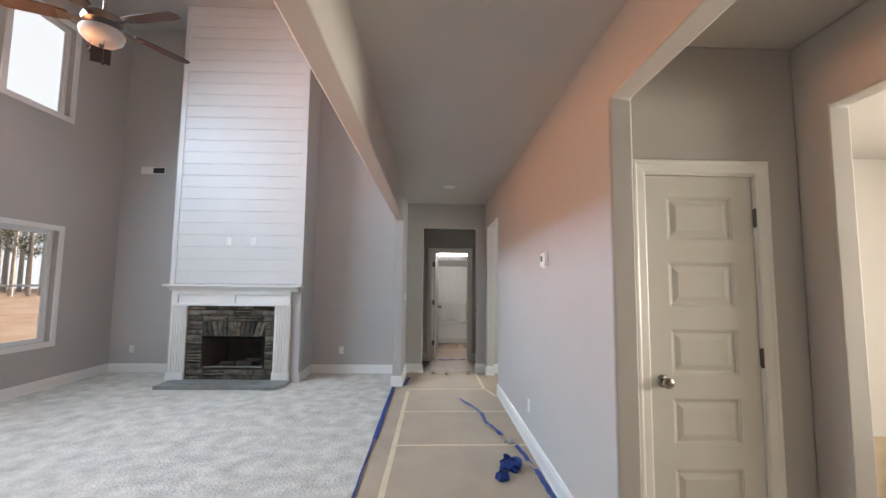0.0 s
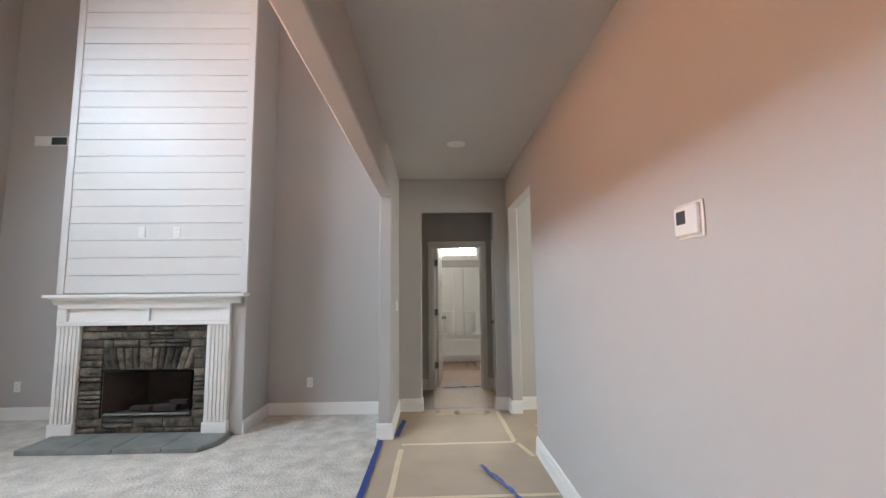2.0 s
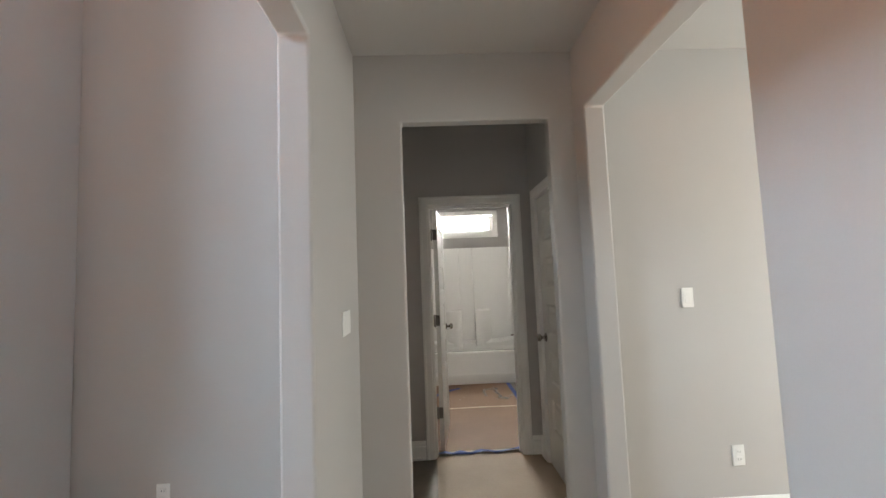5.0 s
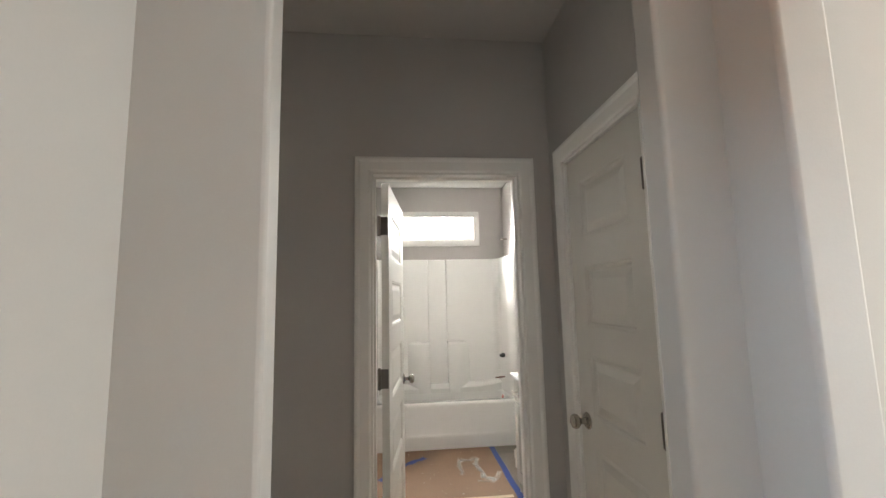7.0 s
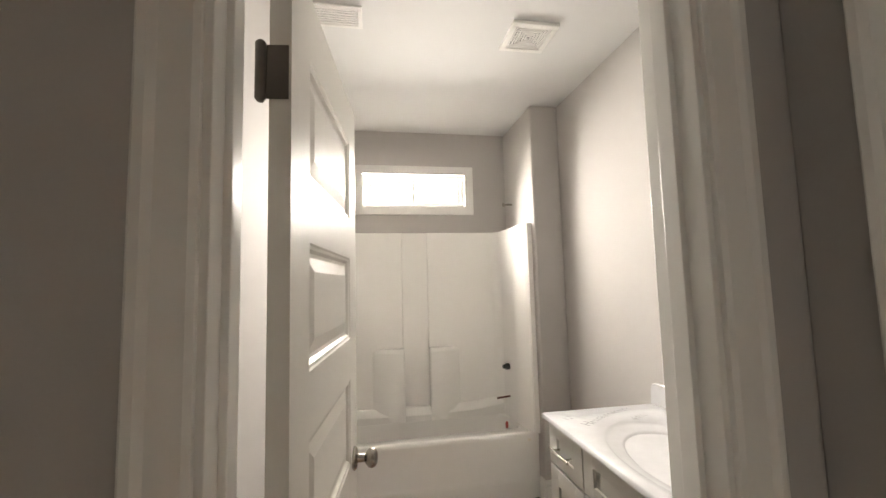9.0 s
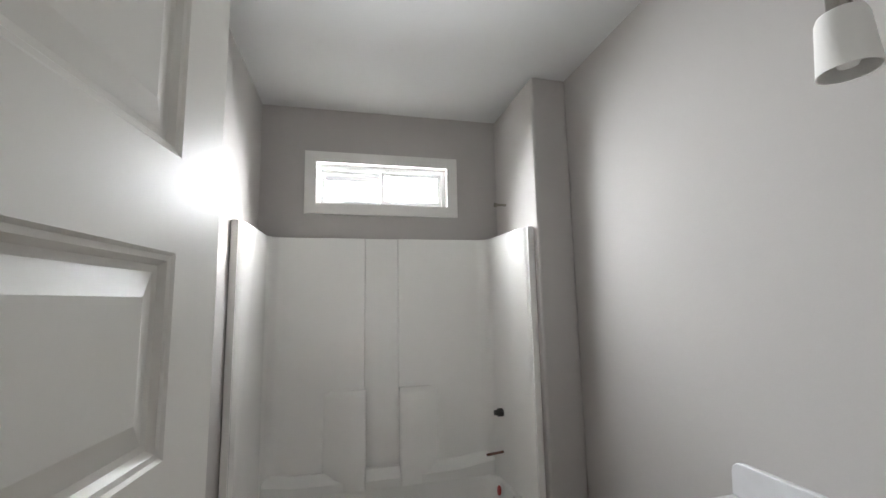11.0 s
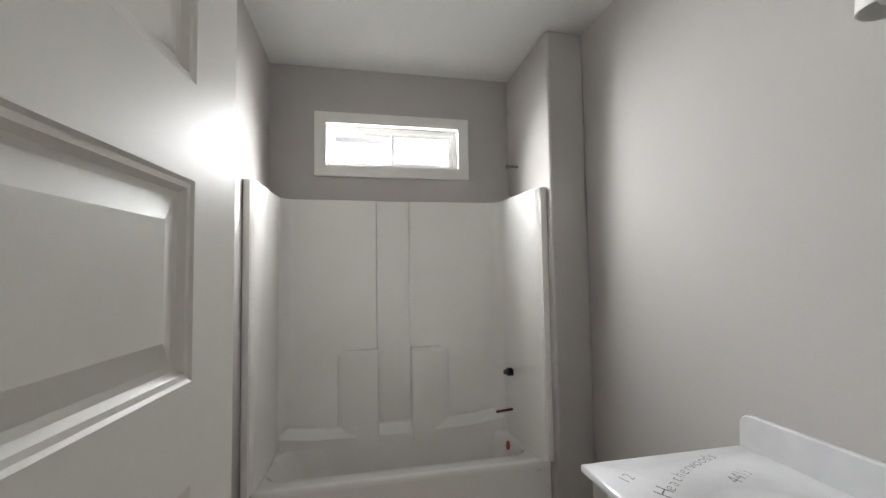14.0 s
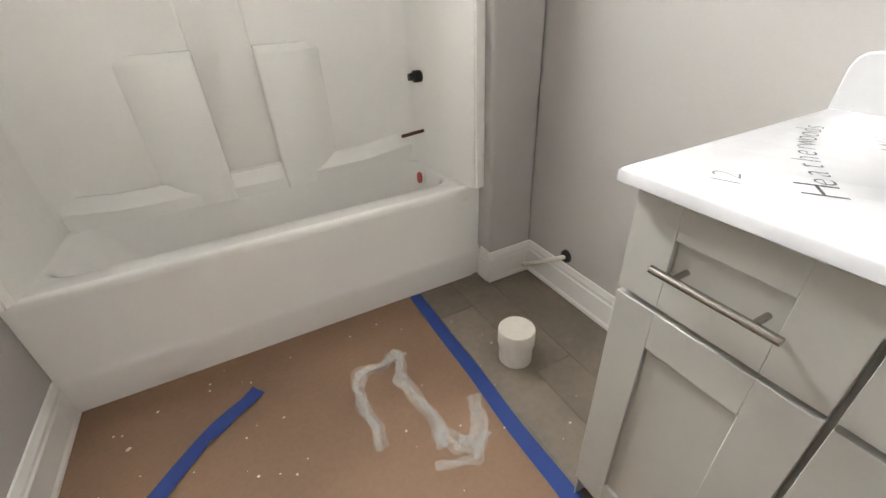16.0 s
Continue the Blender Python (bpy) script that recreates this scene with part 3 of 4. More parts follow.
boxes("mortar_bed", [(-3.225, FX0, 5.612, 5.6195, 0.05, 1.09), (FX1, -1.98, 5.612, 5.6195, 0.05, 1.09), (FX0, FX1, 5.612, 5.6195, FZ1, 1.09), (FX0, FX1, 5.612, 5.6195, 0.05, FZ0)], MORTAR, 0, fire)
# firebox: hollow with sloping side panels
bm = bmesh.new()
f0 = [bm.verts.new(p) for p in ((FX0 + 0.02, 5.60, FZ0 + 0.02), (FX1 - 0.02, 5.60, FZ0 + 0.02), (FX1 - 0.02, 5.60, FZ1 - 0.02), (FX0 + 0.02, 5.60, FZ1 - 0.02))]
f1 = [bm.verts.new(p) for p in ((FX0 + 0.20, 5.98, FZ0 + 0.02), (FX1 - 0.20, 5.98, FZ0 + 0.02), (FX1 - 0.20, 5.98, FZ1 - 0.08), (FX0 + 0.20, 5.98, FZ1 - 0.08))]
for i in range(4):
    j = (i + 1) % 4
    bm.faces.new((f0[i], f0[j], f1[j], f1[i]))
bm.faces.new(f1)
finish("firebox_liner", bm, FIREBOX, parent=fire)
box("firebox_sill", FX0 + 0.03, FX1 - 0.03, 5.60, 5.64, FZ0 + 0.021, FZ0 + 0.034, SLATE, 0.003, fire)
boxes("gas_log", [(-2.55, -2.33, 5.70, 5.78, 0.225, 0.285), (-2.42, -2.25, 5.74, 5.80, 0.286, 0.325), (-2.80, -2.60, 5.72, 5.80, 0.225, 0.272)], FIREBOX, 0.006, fire)


def stone(x0, x1, z0, z1, lean=0.0):
    """One rough stone of the facing."""
    bm = bmesh.new()
    g = 0.006
    d = random.uniform(0.014, 0.044)
    nx, nz = 3, 3
    grid = []
    for i in range(nx + 1):
        col = []
        for k in range(nz + 1):
            e = i in (0, nx) or k in (0, nz)
            j = 0.004 if e else 0.0
            xx = x0 + g + (x1 - x0 - 2 * g) * i / nx + random.uniform(-j, j) + lean * (k / nz - 0.5)
            zz = z0 + g + (z1 - z0 - 2 * g) * k / nz + random.uniform(-j, j)
            yy = 5.611 - (d * 0.45 if e else d + random.uniform(-0.005, 0.005))
            col.append(bm.verts.new((xx, yy, zz)))
        grid.append(col)
    for i in range(nx):
        for k in range(nz):
            bm.faces.new((grid[i][k], grid[i + 1][k], grid[i + 1][k + 1], grid[i][k + 1]))
    rim = [grid[i][0] for i in range(nx + 1)] + [grid[nx][k] for k in range(1, nz + 1)] + [grid[i][nz] for i in range(nx - 1, -1, -1)] + [grid[0][k] for k in range(nz - 1, 0, -1)]
    back = [bm.verts.new((v.co.x, 5.6135, v.co.z)) for v in rim]
    for i in range(len(rim)):
        j = (i + 1) % len(rim)
        bm.faces.new((rim[i], rim[j], back[j], back[i]))
    finish("stone", bm, STONE, smooth=True, parent=fire, angle=50)


def courses(x0, x1, z0, z1, hmin, hmax, wmin, wmax):
    z = z0
    while z < z1 - 0.005:
        h = random.uniform(hmin, hmax)
        if z1 - z - h < hmin * 0.8:
            h = z1 - z
        x = x0
        while x < x1 - 0.005:
            w = random.uniform(wmin, wmax)
            if x1 - x - w < wmin * 0.7:
                w = x1 - x
            if h > 0.06 and w > 0.12 and random.random() < 0.3:
                stone(x, x + w, z, z + h * 0.5), stone(x, x + w, z + h * 0.5, z + h)
            else:
                stone(x, x + w, z, z + h)
            x += w
        z += h


courses(-3.225, -1.98, 0.87, 1.088, 0.045, 0.085, 0.10, 0.26)
courses(-3.225, FX0, 0.19, 0.87, 0.05, 0.10, 0.14, 0.23)
courses(FX1, -1.98, 0.19, 0.87, 0.05, 0.10, 0.10, 0.14)
courses(-3.225, -1.98, 0.052, 0.195, 0.05, 0.09, 0.16, 0.32)
x = FX0
while x < FX1 - 0.01:
    w = random.uniform(0.055, 0.08)
    if abs(x + 0.06 - (FX0 + FX1) / 2) < 0.05:
        w = 0.13
    if FX1 - x - w < 0.04:
        w = FX1 - x
    stone(x, x + w, 0.655, 0.87, 0.16 * (x + w / 2 - (FX0 + FX1) / 2))
    x += w
for k, px in enumerate((-2.70, -2.35)):
    pl = plate("cover_plate" if k == 0 else "wall_outlet", "white cover plate on the shiplap above mantel" if k == 0 else "white outlet plate on the shiplap above mantel", pose(px, 5.5995, 2.02), "switch" if k == 0 else "outlet")
tagged(fire, "tall white shiplap fireplace with dark stacked-stone surround", "fireplace")
hearth = new("hearth")
xs = [-3.385, -2.96, -2.55, -2.13, -1.72]
for a, b in zip(xs, xs[1:]):
    bm = bmesh.new()
    yf = 5.185 + random.uniform(-0.004, 0.004)
    cut = 0.09 if b == xs[-1] else 0.0
    out = [(a + 0.003, yf), (b - 0.003 - cut, yf), (b - 0.003, yf + cut * 1.6), (b - 0.003, 5.60), (a + 0.003, 5.60)]
    add_prism(bm, out if cut else out[:2] + out[3:], (0, 0, 0.013), (0, 0, 0.045), (1, 0, 0), (0, 1, 0))
    finish("slab", bm, SLATE, 0.006, parent=hearth)
tagged(hearth, "low grey slate hearth before the fireplace", "hearth")

fan = new("ceiling_fan")
fan.matrix_basis = pose(-2.47, 2.88, 3.52)
lathe("rod", [(0, 0.1), (0.014, 0.1), (0.014, 2.03), (0.07, 2.05), (0.07, LC - 3.522), (0, LC - 3.522)], PEWTER, n=20, parent=fan)
lathe("motor", [(0, 0.12), (0.05, 0.12), (0.06, 0.095), (0.135, 0.075), (0.145, 0.045), (0.14, 0.01), (0.10, -0.02), (0.09, -0.05), (0.05, -0.06), (0, -0.06)], PEWTER, n=32, parent=fan)
lathe("bowl", [(0.15, -0.045), (0.155, -0.06), (0.145, -0.10), (0.11, -0.135), (0.06, -0.155), (0, -0.162)], BOWL, n=32, parent=fan)
lathe("finial", [(0, -0.155), (0.02, -0.16), (0.012, -0.18), (0, -0.19)], PEWTER, n=14, parent=fan)
for k in range(5):
    bm = bmesh.new()
    out = [(0.22, -0.05), (0.30, -0.065), (0.60, -0.075), (0.675, -0.06), (0.69, 0), (0.675, 0.06), (0.60, 0.075), (0.30, 0.065), (0.22, 0.05)]
    R = pose(0, 0, 0.03, 0, 0, 133 + 72 * k) @ pose(0, 0, 0, 11)
    lo = [bm.verts.new(R @ Vector((x, y, -0.004))) for x, y in out]
    hi = [bm.verts.new(R @ Vector((x, y, 0.004))) for x, y in out]
    bm.faces.new(lo[::-1]), bm.faces.new(hi)
    for i in range(len(out)):
        j = (i + 1) % len(out)
        bm.faces.new((lo[i], lo[j], hi[j], hi[i]))
    finish("blade", bm, FANWOOD, 0.001, parent=fan)
    bm = bmesh.new()
    add_box(bm, 0.10, 0.25, -0.02, 0.02, -0.012, -0.005), add_box(bm, 0.22, 0.29, -0.045, 0.045, -0.010, -0.0045)
    bm.transform(R)
    finish("blade_bracket", bm, PEWTER, 0.002, parent=fan)
for px in (-0.05, 0.06):
    tube("pull_chain", [(px, -0.05, -0.06), (px, -0.05, -0.27 - px)], 0.0018, BRONZE, 6, fan)
    lathe("chain_knob", [(0, -0.02), (0.009, -0.012), (0.009, 0.008), (0, 0.016)], FANWOOD, pose(px, -0.05, -0.28 - px), 10, fan)
box("tag_card", -0.065, 0.065, -0.003, 0.001, -0.315, -0.185, FANWOOD, 0.001, fan, m=pose(0, 0, 0, 0, 0, 38))
tagged(fan, "dark five-blade ceiling fan with frosted bowl light", "ceiling fan")

vent = new("wall_vent")
vent.matrix_basis = pose(-4.29, 6.2495, 3.225)
boxes("frame", [(-0.195, 0.195, -0.008, 0, -0.06, -0.045), (-0.195, 0.195, -0.008, 0, 0.045, 0.06), (-0.195, -0.18, -0.008, 0, -0.045, 0.045), (0.18, 0.195, -0.008, 0, -0.045, 0.045), (-0.18, 0.0, -0.006, 0, -0.045, 0.045)], PLASTIC, 0.002, vent)
box("recess", 0.0, 0.18, -0.003, -0.001, -0.045, 0.045, GREYVOID, 0, vent)
for k in range(6):
    box("slat", 0.0, 0.18, -0.007, -0.004, -0.042 + k * 0.015, -0.036 + k * 0.015, GREYVOID, 0, vent)
tagged(vent, "white wall air vent with dark open half", "air vent")
plate("wall_outlet", "white electrical outlet low on grey wall", pose(-1.16, 6.2495, 0.37), "outlet")
plate("wall_outlet", "white electrical outlet low on grey wall", pose(-4.43, 6.2495, 0.37), "outlet")

# ---------------------------------------------------------------- hall
th = new("thermostat")
th.matrix_basis = pose(HX - 0.0005, 2.785, 1.634, 0, 0, -90)
box("body", -0.062, 0.062, -0.024, -0.006, -0.052, 0.052, PLASTIC, 0.006, th)
box("back_plate", -0.072, 0.072, -0.007, 0, -0.062, 0.062, PLASTIC, 0.004, th)
box("screen", -0.045, 0.005, -0.0255, -0.0235, -0.012, 0.034, GREYVOID, 0.001, th)
tagged(th, "white wall thermostat with small dark screen", "thermostat")
plate("wall_outlet", "white electrical outlet low on pale wall", pose(HX - 0.0005, 3.35, 0.36, 0, 0, -90), "outlet")
plate("light_switch", "white three-gang light switch on grey wall", pose(-0.1515, 6.00, 1.235, 0, 0, 90), "triple")
plate("light_switch", "white single light switch on pale wall", pose(1.745, 6.3445, 1.265), "switch")
plate("wall_outlet", "white electrical outlet low on pale wall", pose(1.965, 6.3445, 0.37), "outlet")
can = new("recessed_light")
can.matrix_basis = pose(0.485, 5.12, HC)
lathe("trim_ring", [(0.052, 0.03), (0.055, -0.003), (0.072, -0.007), (0.085, -0.003), (0.086, 0)], PLASTIC, n=32, parent=can)
lathe("lens", [(0, -0.0005), (0.056, -0.0005)], FROST, n=24, parent=can)
tagged(can, "white recessed ceiling light, switched off", "ceiling light")
copy_thing(can, pose(0.50, 6.80, 2.7295))


def tape_strip(name, label, pts, w, material, z, wave=0.0015, thick=0.0008, curl=0.0):
    """A strip of tape laid along points on a floor, a little wavy."""
    bm = bmesh.new()
    P = [Vector(p) for p in pts]
    samples = []
    for a, b in zip(P, P[1:]):
        n = max(2, int((b - a).length / 0.06))
        samples += [a.lerp(b, i / n) for i in range(n)]
    samples.append(P[-1])
    rows = []
    for i, p in enumerate(samples):
        d = (samples[min(i + 1, len(samples) - 1)] - samples[max(i - 1, 0)]).normalized()
        s = Vector((-d.y, d.x, 0))
        e = noise.noise(p * 4) * 0.006
        h = z + wave * (1 + noise.noise(p * 9)) + curl * abs(noise.noise(p * 14))
        row = []
        for k, u in enumerate((-0.5, -0.17, 0.17, 0.5)):
            row.append(Vector((p.x, p.y, h + curl * 0.7 * noise.noise(Vector((p.x * 20, p.y * 20, k))))) + s * (u * w + e))
        rows.append(row)
    top = [[bm.verts.new(v + Vector((0, 0, thick))) for v in r] for r in rows]
    low = [[bm.verts.new((v.x, v.y, v.z)) for v in r] for r in rows]
    for i in range(len(rows) - 1):
        for k in range(3):
            bm.faces.new((top[i][k], top[i][k + 1], top[i + 1][k + 1], top[i + 1][k]))
            bm.faces.new((low[i][k], low[i + 1][k], low[i + 1][k + 1], low[i][k + 1]))
        for k in (0, 3):
            bm.faces.new((top[i][k], top[i + 1][k], low[i + 1][k], low[i][k]))
    for i in (0, -1):
        for k in range(3):
            bm.faces.new((top[i][k], top[i][k + 1], low[i][k + 1], low[i][k]))
    ob = finish(name, bm, material, smooth=True, angle=60)
    return tagged(ob, label, "tape")


for pts, w in (([(-0.07, -2.9, 0), (-0.065, 2.5, 0), (-0.04, 5.2, 0)], 0.045), ([(-0.04, 3.385, 0), (1.12, 3.40, 0)], 0.035), ([(-0.03, 4.34, 0), (1.12, 4.36, 0)], 0.035),
               ([(-0.04, 5.31, 0), (1.0, 5.33, 0)], 0.04), ([(1.02, 5.30, 0), (1.10, 5.0, 0)], 0.04), ([(1.0, 5.35, 0), (0.985, 6.15, 0), (0.99, 6.3, 0)], 0.045), ([(0.28, 6.20, 0), (0.90, 6.26, 0)], 0.03)):
    tape_strip("masking_tape", "cream masking tape over seams of tan floor paper", pts, w, MASK, 0.001)
tape_strip("painters_tape", "blue painter's tape along the carpet's edge", [(-0.246, 3.5, 0), (-0.250, 4.2, 0), (-0.246, 5.40, 0)], 0.045, BLUE, 0.0125)
tape_strip("painters_tape", "blue painter's tape along the carpet's edge", [(-0.256, -1.0, 0), (-0.252, 1.5, 0), (-0.254, 3.6, 0)], 0.016, BLUE, 0.0125)
tape_strip("painters_tape", "crumpled strip of blue painter's tape on floor", [(-0.105, 5.50, 0), (-0.085, 5.72, 0), (-0.07, 6.0, 0)], 0.05, BLUE, 0.002, curl=0.02)
tape_strip("painters_tape", "loose curl of blue painter's tape on floor paper", [(0.62, 4.80, 0), (0.74, 4.55, 0), (0.83, 4.3, 0), (0.84, 4.0, 0), (0.95, 3.6, 0)], 0.04, BLUE, 0.002, curl=0.04)
tape_strip("painters_tape", "loose strip of blue painter's tape by baseboard", [(1.03, 3.35, 0), (1.08, 3.0, 0), (1.10, 2.5, 0), (1.10, 2.1, 0)], 0.04, BLUE, 0.002, curl=0.03)


def wad(name, label, material, centre, r, seed, strips=7, w=0.045):
    """A crumpled wad of tape or film made of curled strips."""
    rnd = random.Random(seed)
    bm = bmesh.new()
    for s in range(strips):
        a0, tilt = rnd.uniform(0, 6.28), rnd.uniform(-0.7, 0.7)
        rad = r * rnd.uniform(0.45, 1.0)
        prev = None
        for i in range(15):
            a = a0 + i * 0.32
            rr = rad * (1 + 0.25 * math.sin(i * 1.3 + s))
            c = Vector((rr * math.cos(a), rr * math.sin(a) * math.cos(tilt), r * 0.42 + 0.45 * rr * math.sin(a) * math.sin(tilt) + r * 0.15 * math.sin(i + s)))
            c.z = max(c.z, 0.006)
            half = Vector((rnd.uniform(-0.3, 0.3), rnd.uniform(-0.3, 0.3), 1)).normalized() * w * 0.5
            lo, hi = c - half, c + half
            lo.z, hi.z = max(lo.z, 0.001), max(hi.z, 0.004)
            cur = (bm.verts.new(lo), bm.verts.new(hi))
            if prev:
                bm.faces.new((prev[0], cur[0], cur[1], prev[1]))
            prev = cur
    ob = finish(name, bm, material, smooth=True, angle=80)
    sol = ob.modifiers.new("thickness", "SOLIDIFY")
    sol.thickness = 0.001
    ob.matrix_basis = pose(*centre)
    return tagged(ob, label, "plastic film" if material is FILM else "tape")


wad("tape_wad", "crumpled wad of blue painter's tape on floor", BLUE, (0.90, 2.93, 0.001), 0.085, 3, 9)
wad("tape_wad", "small crumpled wad of blue painter's tape", BLUE, (0.80, 2.76, 0.001), 0.05, 5, 4)
wad("film_wad", "small ball of clear crumpled plastic film", FILM, (0.985, 3.42, 0.001), 0.05, 9, 5, 0.03)
for px, py, r, seed in ((0.52, 6.22, 0.035, 21), (0.86, 6.24, 0.030, 22), (0.30, 6.30, 0.022, 23), (1.30, 5.72, 0.020, 24)):
    wad("paper_scrap", "torn curl of pale masking paper on the floor", MASK, (px, py, 0.002), r, seed, 3, 0.02)
tape_strip("painters_tape", "crumpled blue painter's tape across the bathroom threshold", [(0.27, 7.44, 0), (0.45, 7.43, 0), (0.62, 7.45, 0), (0.80, 7.43, 0), (0.95, 7.46, 0)], 0.05, BLUE, 0.004, curl=0.035)

# ---------------------------------------------------------------- bathroom floor
tagged(box("floor_paper", 0.262, 1.225, 6.47, 7.488, 0.0, 0.002, PAPERH), "tan protective paper on vestibule floor", "floor", kind="structure")
tagged(boxes("floor_paper_bath", [(0.068, 1.238, 7.50, 9.600, 0.001, 0.003)], PAPER), "brown protective paper on bathroom floor", "floor", kind="structure")
tape_strip("painters_tape", "blue painter's tape along the brown floor paper", [(1.241, 9.585, 0), (1.238, 9.1, 0), (1.236, 8.5, 0), (1.232, 8.0, 0)], 0.05, BLUE, 0.003)
tape_strip("painters_tape", "torn strip of blue painter's tape on brown paper", [(0.585, 9.39, 0), (0.50, 9.33, 0), (0.42, 9.28, 0), (0.30, 9.15, 0), (0.20, 8.98, 0)], 0.052, BLUE, 0.003, curl=0.014)
tape_strip("masking_tape", "cream masking tape across brown floor paper", [(0.075, 8.60, 0), (1.19, 8.60, 0)], 0.04, MASK, 0.003)


def crumpled_film(paths, seed):
    """Clear film twisted and bunched along paths on the floor: many thin folded ribbons in one sheet."""
    rnd = random.Random(seed)
    bm = bmesh.new()
    for pts, w, ribs in paths:
        P = [Vector(p) for p in pts]
        for s in range(ribs):
            ph, prev = rnd.uniform(0, 9), None
            off = rnd.uniform(-0.5, 0.5) * w
            for a, b in zip(P, P[1:]):
                n = max(3, int((b - a).length / 0.018))
                d = (b - a).normalized()
                side = Vector((-d.y, d.x, 0))
                for i in range(n + 1):
                    p = a.lerp(b, i / n)
                    u = noise.noise(p * 14 + Vector((ph, 0, 0)))
                    v = noise.noise(p * 22 + Vector((0, ph, 0)))
                    c = p + side * (off + u * 0.022) + Vector((0, 0, 0.006 + 0.016 * abs(v)))
                    wid = 0.008 + 0.012 * abs(noise.noise(p * 9 + Vector((0, 0, ph))))
                    t = Vector((side.x, side.y, 1.6 * v))
                    lo, hi = c - t * wid, c + t * wid
                    lo.z, hi.z = max(lo.z, 0.0035), max(hi.z, 0.0040)
                    cur = (bm.verts.new(lo), bm.verts.new(hi))
                    if prev:
                        bm.faces.new((prev[0], cur[0], cur[1], prev[1]))
                    prev = cur
    ob = finish("plastic_film", bm, FILM, smooth=True, angle=70)
    return tagged(ob, "crumpled clear plastic film on brown floor paper", "plastic film")


crumpled_film([([(0.885, 8.99, 0), (0.875, 9.10, 0), (0.875, 9.24, 0), (0.90, 9.29, 0), (0.98, 9.27, 0), (1.05, 9.32, 0)], 0.03, 4),
               ([(1.05, 9.31, 0), (1.00, 9.20, 0), (1.02, 9.10, 0), (1.035, 8.99, 0), (1.02, 8.91, 0)], 0.05, 5),
               ([(1.03, 8.96, 0), (1.06, 8.89, 0), (1.10, 8.87, 0), (1.17, 8.95, 0), (1.19, 9.02, 0)], 0.05, 4), ([(0.98, 8.88, 0), (1.09, 8.835, 0), (1.15, 8.90, 0)], 0.02, 2)], 6)
rnd = random.Random(4)
bm = bmesh.new()
for i in range(70):
    x, y, r = rnd.uniform(0.15, 1.5), rnd.uniform(8.5, 9.55), rnd.uniform(0.0015, 0.0045) * (2.0 if rnd.random() < 0.12 else 1)
    n = 5
    c = bm.verts.new((x, y, 0.0045 + r * 0.3))
    ring = [bm.verts.new((x + r * rnd.uniform(0.6, 1.3) * math.cos(6.28 * k / n), y + r * rnd.uniform(0.6, 1.3) * math.sin(6.28 * k / n), 0.0032)) for k in range(n)]
    for k in range(n):
        bm.faces.new((c, ring[k], ring[(k + 1) % n]))
tagged(finish("drywall_crumbs", bm, PIPEPVC), "pale drywall crumbs scattered on bathroom floor", "debris", kind="stuff")

fl = bpy.data.objects["floor_bath"]
px = 1.26
for k in range(4):
    yy = 7.5 + [0.0, -0.5, -0.9, -0.2][k]
    while yy < 10.1:
        a, b = max(yy, 7.5), min(yy + 1.2, 9.62)
        if b - a > 0.05:
            pb = box("plank", px + k * 0.15 - 0.14 + 0.001, px + k * 0.15 + 0.009, a + 0.001, b - 0.001, 0.0002, 0.0022, VINYL, 0)
            pb.parent = fl
        yy += 1.2

pipe = lathe("toilet_flange_pipe", [(0.056, 0), (0.056, 0.075), (0.062, 0.078), (0.062, 0.132), (0.058, 0.137), (0.0, 0.139)], PIPEPVC, pose(1.40, 9.09, 0.0), 28)
tagged(pipe, "capped white drain pipe standing up from floor", "pipe")
sup = new("water_supply_stub")
tube("pipe", [(1.792, 9.29, 0.178), (1.762, 9.32, 0.160), (1.75, 9.40, 0.10), (1.745, 9.485, 0.045)], 0.0095, PIPEPVC, 10, sup)
lathe("escutcheon", [(0, 0), (0.028, 0), (0.026, 0.006), (0, 0.007)], BLACK, pose(1.7895, 9.29, 0.180, 0, -90), 16, sup)
lathe("cap", [(0, -0.012), (0.012, -0.012), (0.012, 0.012), (0, 0.012)], PIPEPVC, pose(1.745, 9.487, 0.044, 70), 12, sup)
tagged(sup, "white plastic water supply stub from the wall", "pipe")

# ---------------------------------------------------------------- tub and surround
tub = new("bathtub")
bm = bmesh.new()
AP = [(9.592, 0.001), (9.592, 0.110), (9.597, 0.135), (9.606, 0.150), (9.604, 0.395), (9.607, 0.418), (9.613, 0.427), (9.622, 0.430)]
ends = []
for x in (0.052, 1.525, 1.535, 1.575):
    off = 0.0 if x < 1.53 else 0.008
    ends.append([bm.verts.new((x, y + off * (z < 0.38), z)) for y, z in AP])
for a, b in zip(ends, ends[1:]):
    for i in range(len(AP) - 1):
        bm.faces.new((a[i], b[i], b[i + 1], a[i + 1]))
finish("apron", bm, ACRYL, smooth=True, parent=tub, angle=50)


def rr(x0, x1, y0, y1, r, n=8):
    out = []
    for cx, cy, a0 in ((x1 - r, y1 - r, 0), (x0 + r, y1 - r, 90), (x0 + r, y0 + r, 180), (x1 - r, y0 + r, 270)):
        out += [(cx + r * math.cos(radians(a0 + 90 * k / n)), cy + r * math.sin(radians(a0 + 90 * k / n))) for k in range(n + 1)]
    return out


bm = bmesh.new()
prev = None
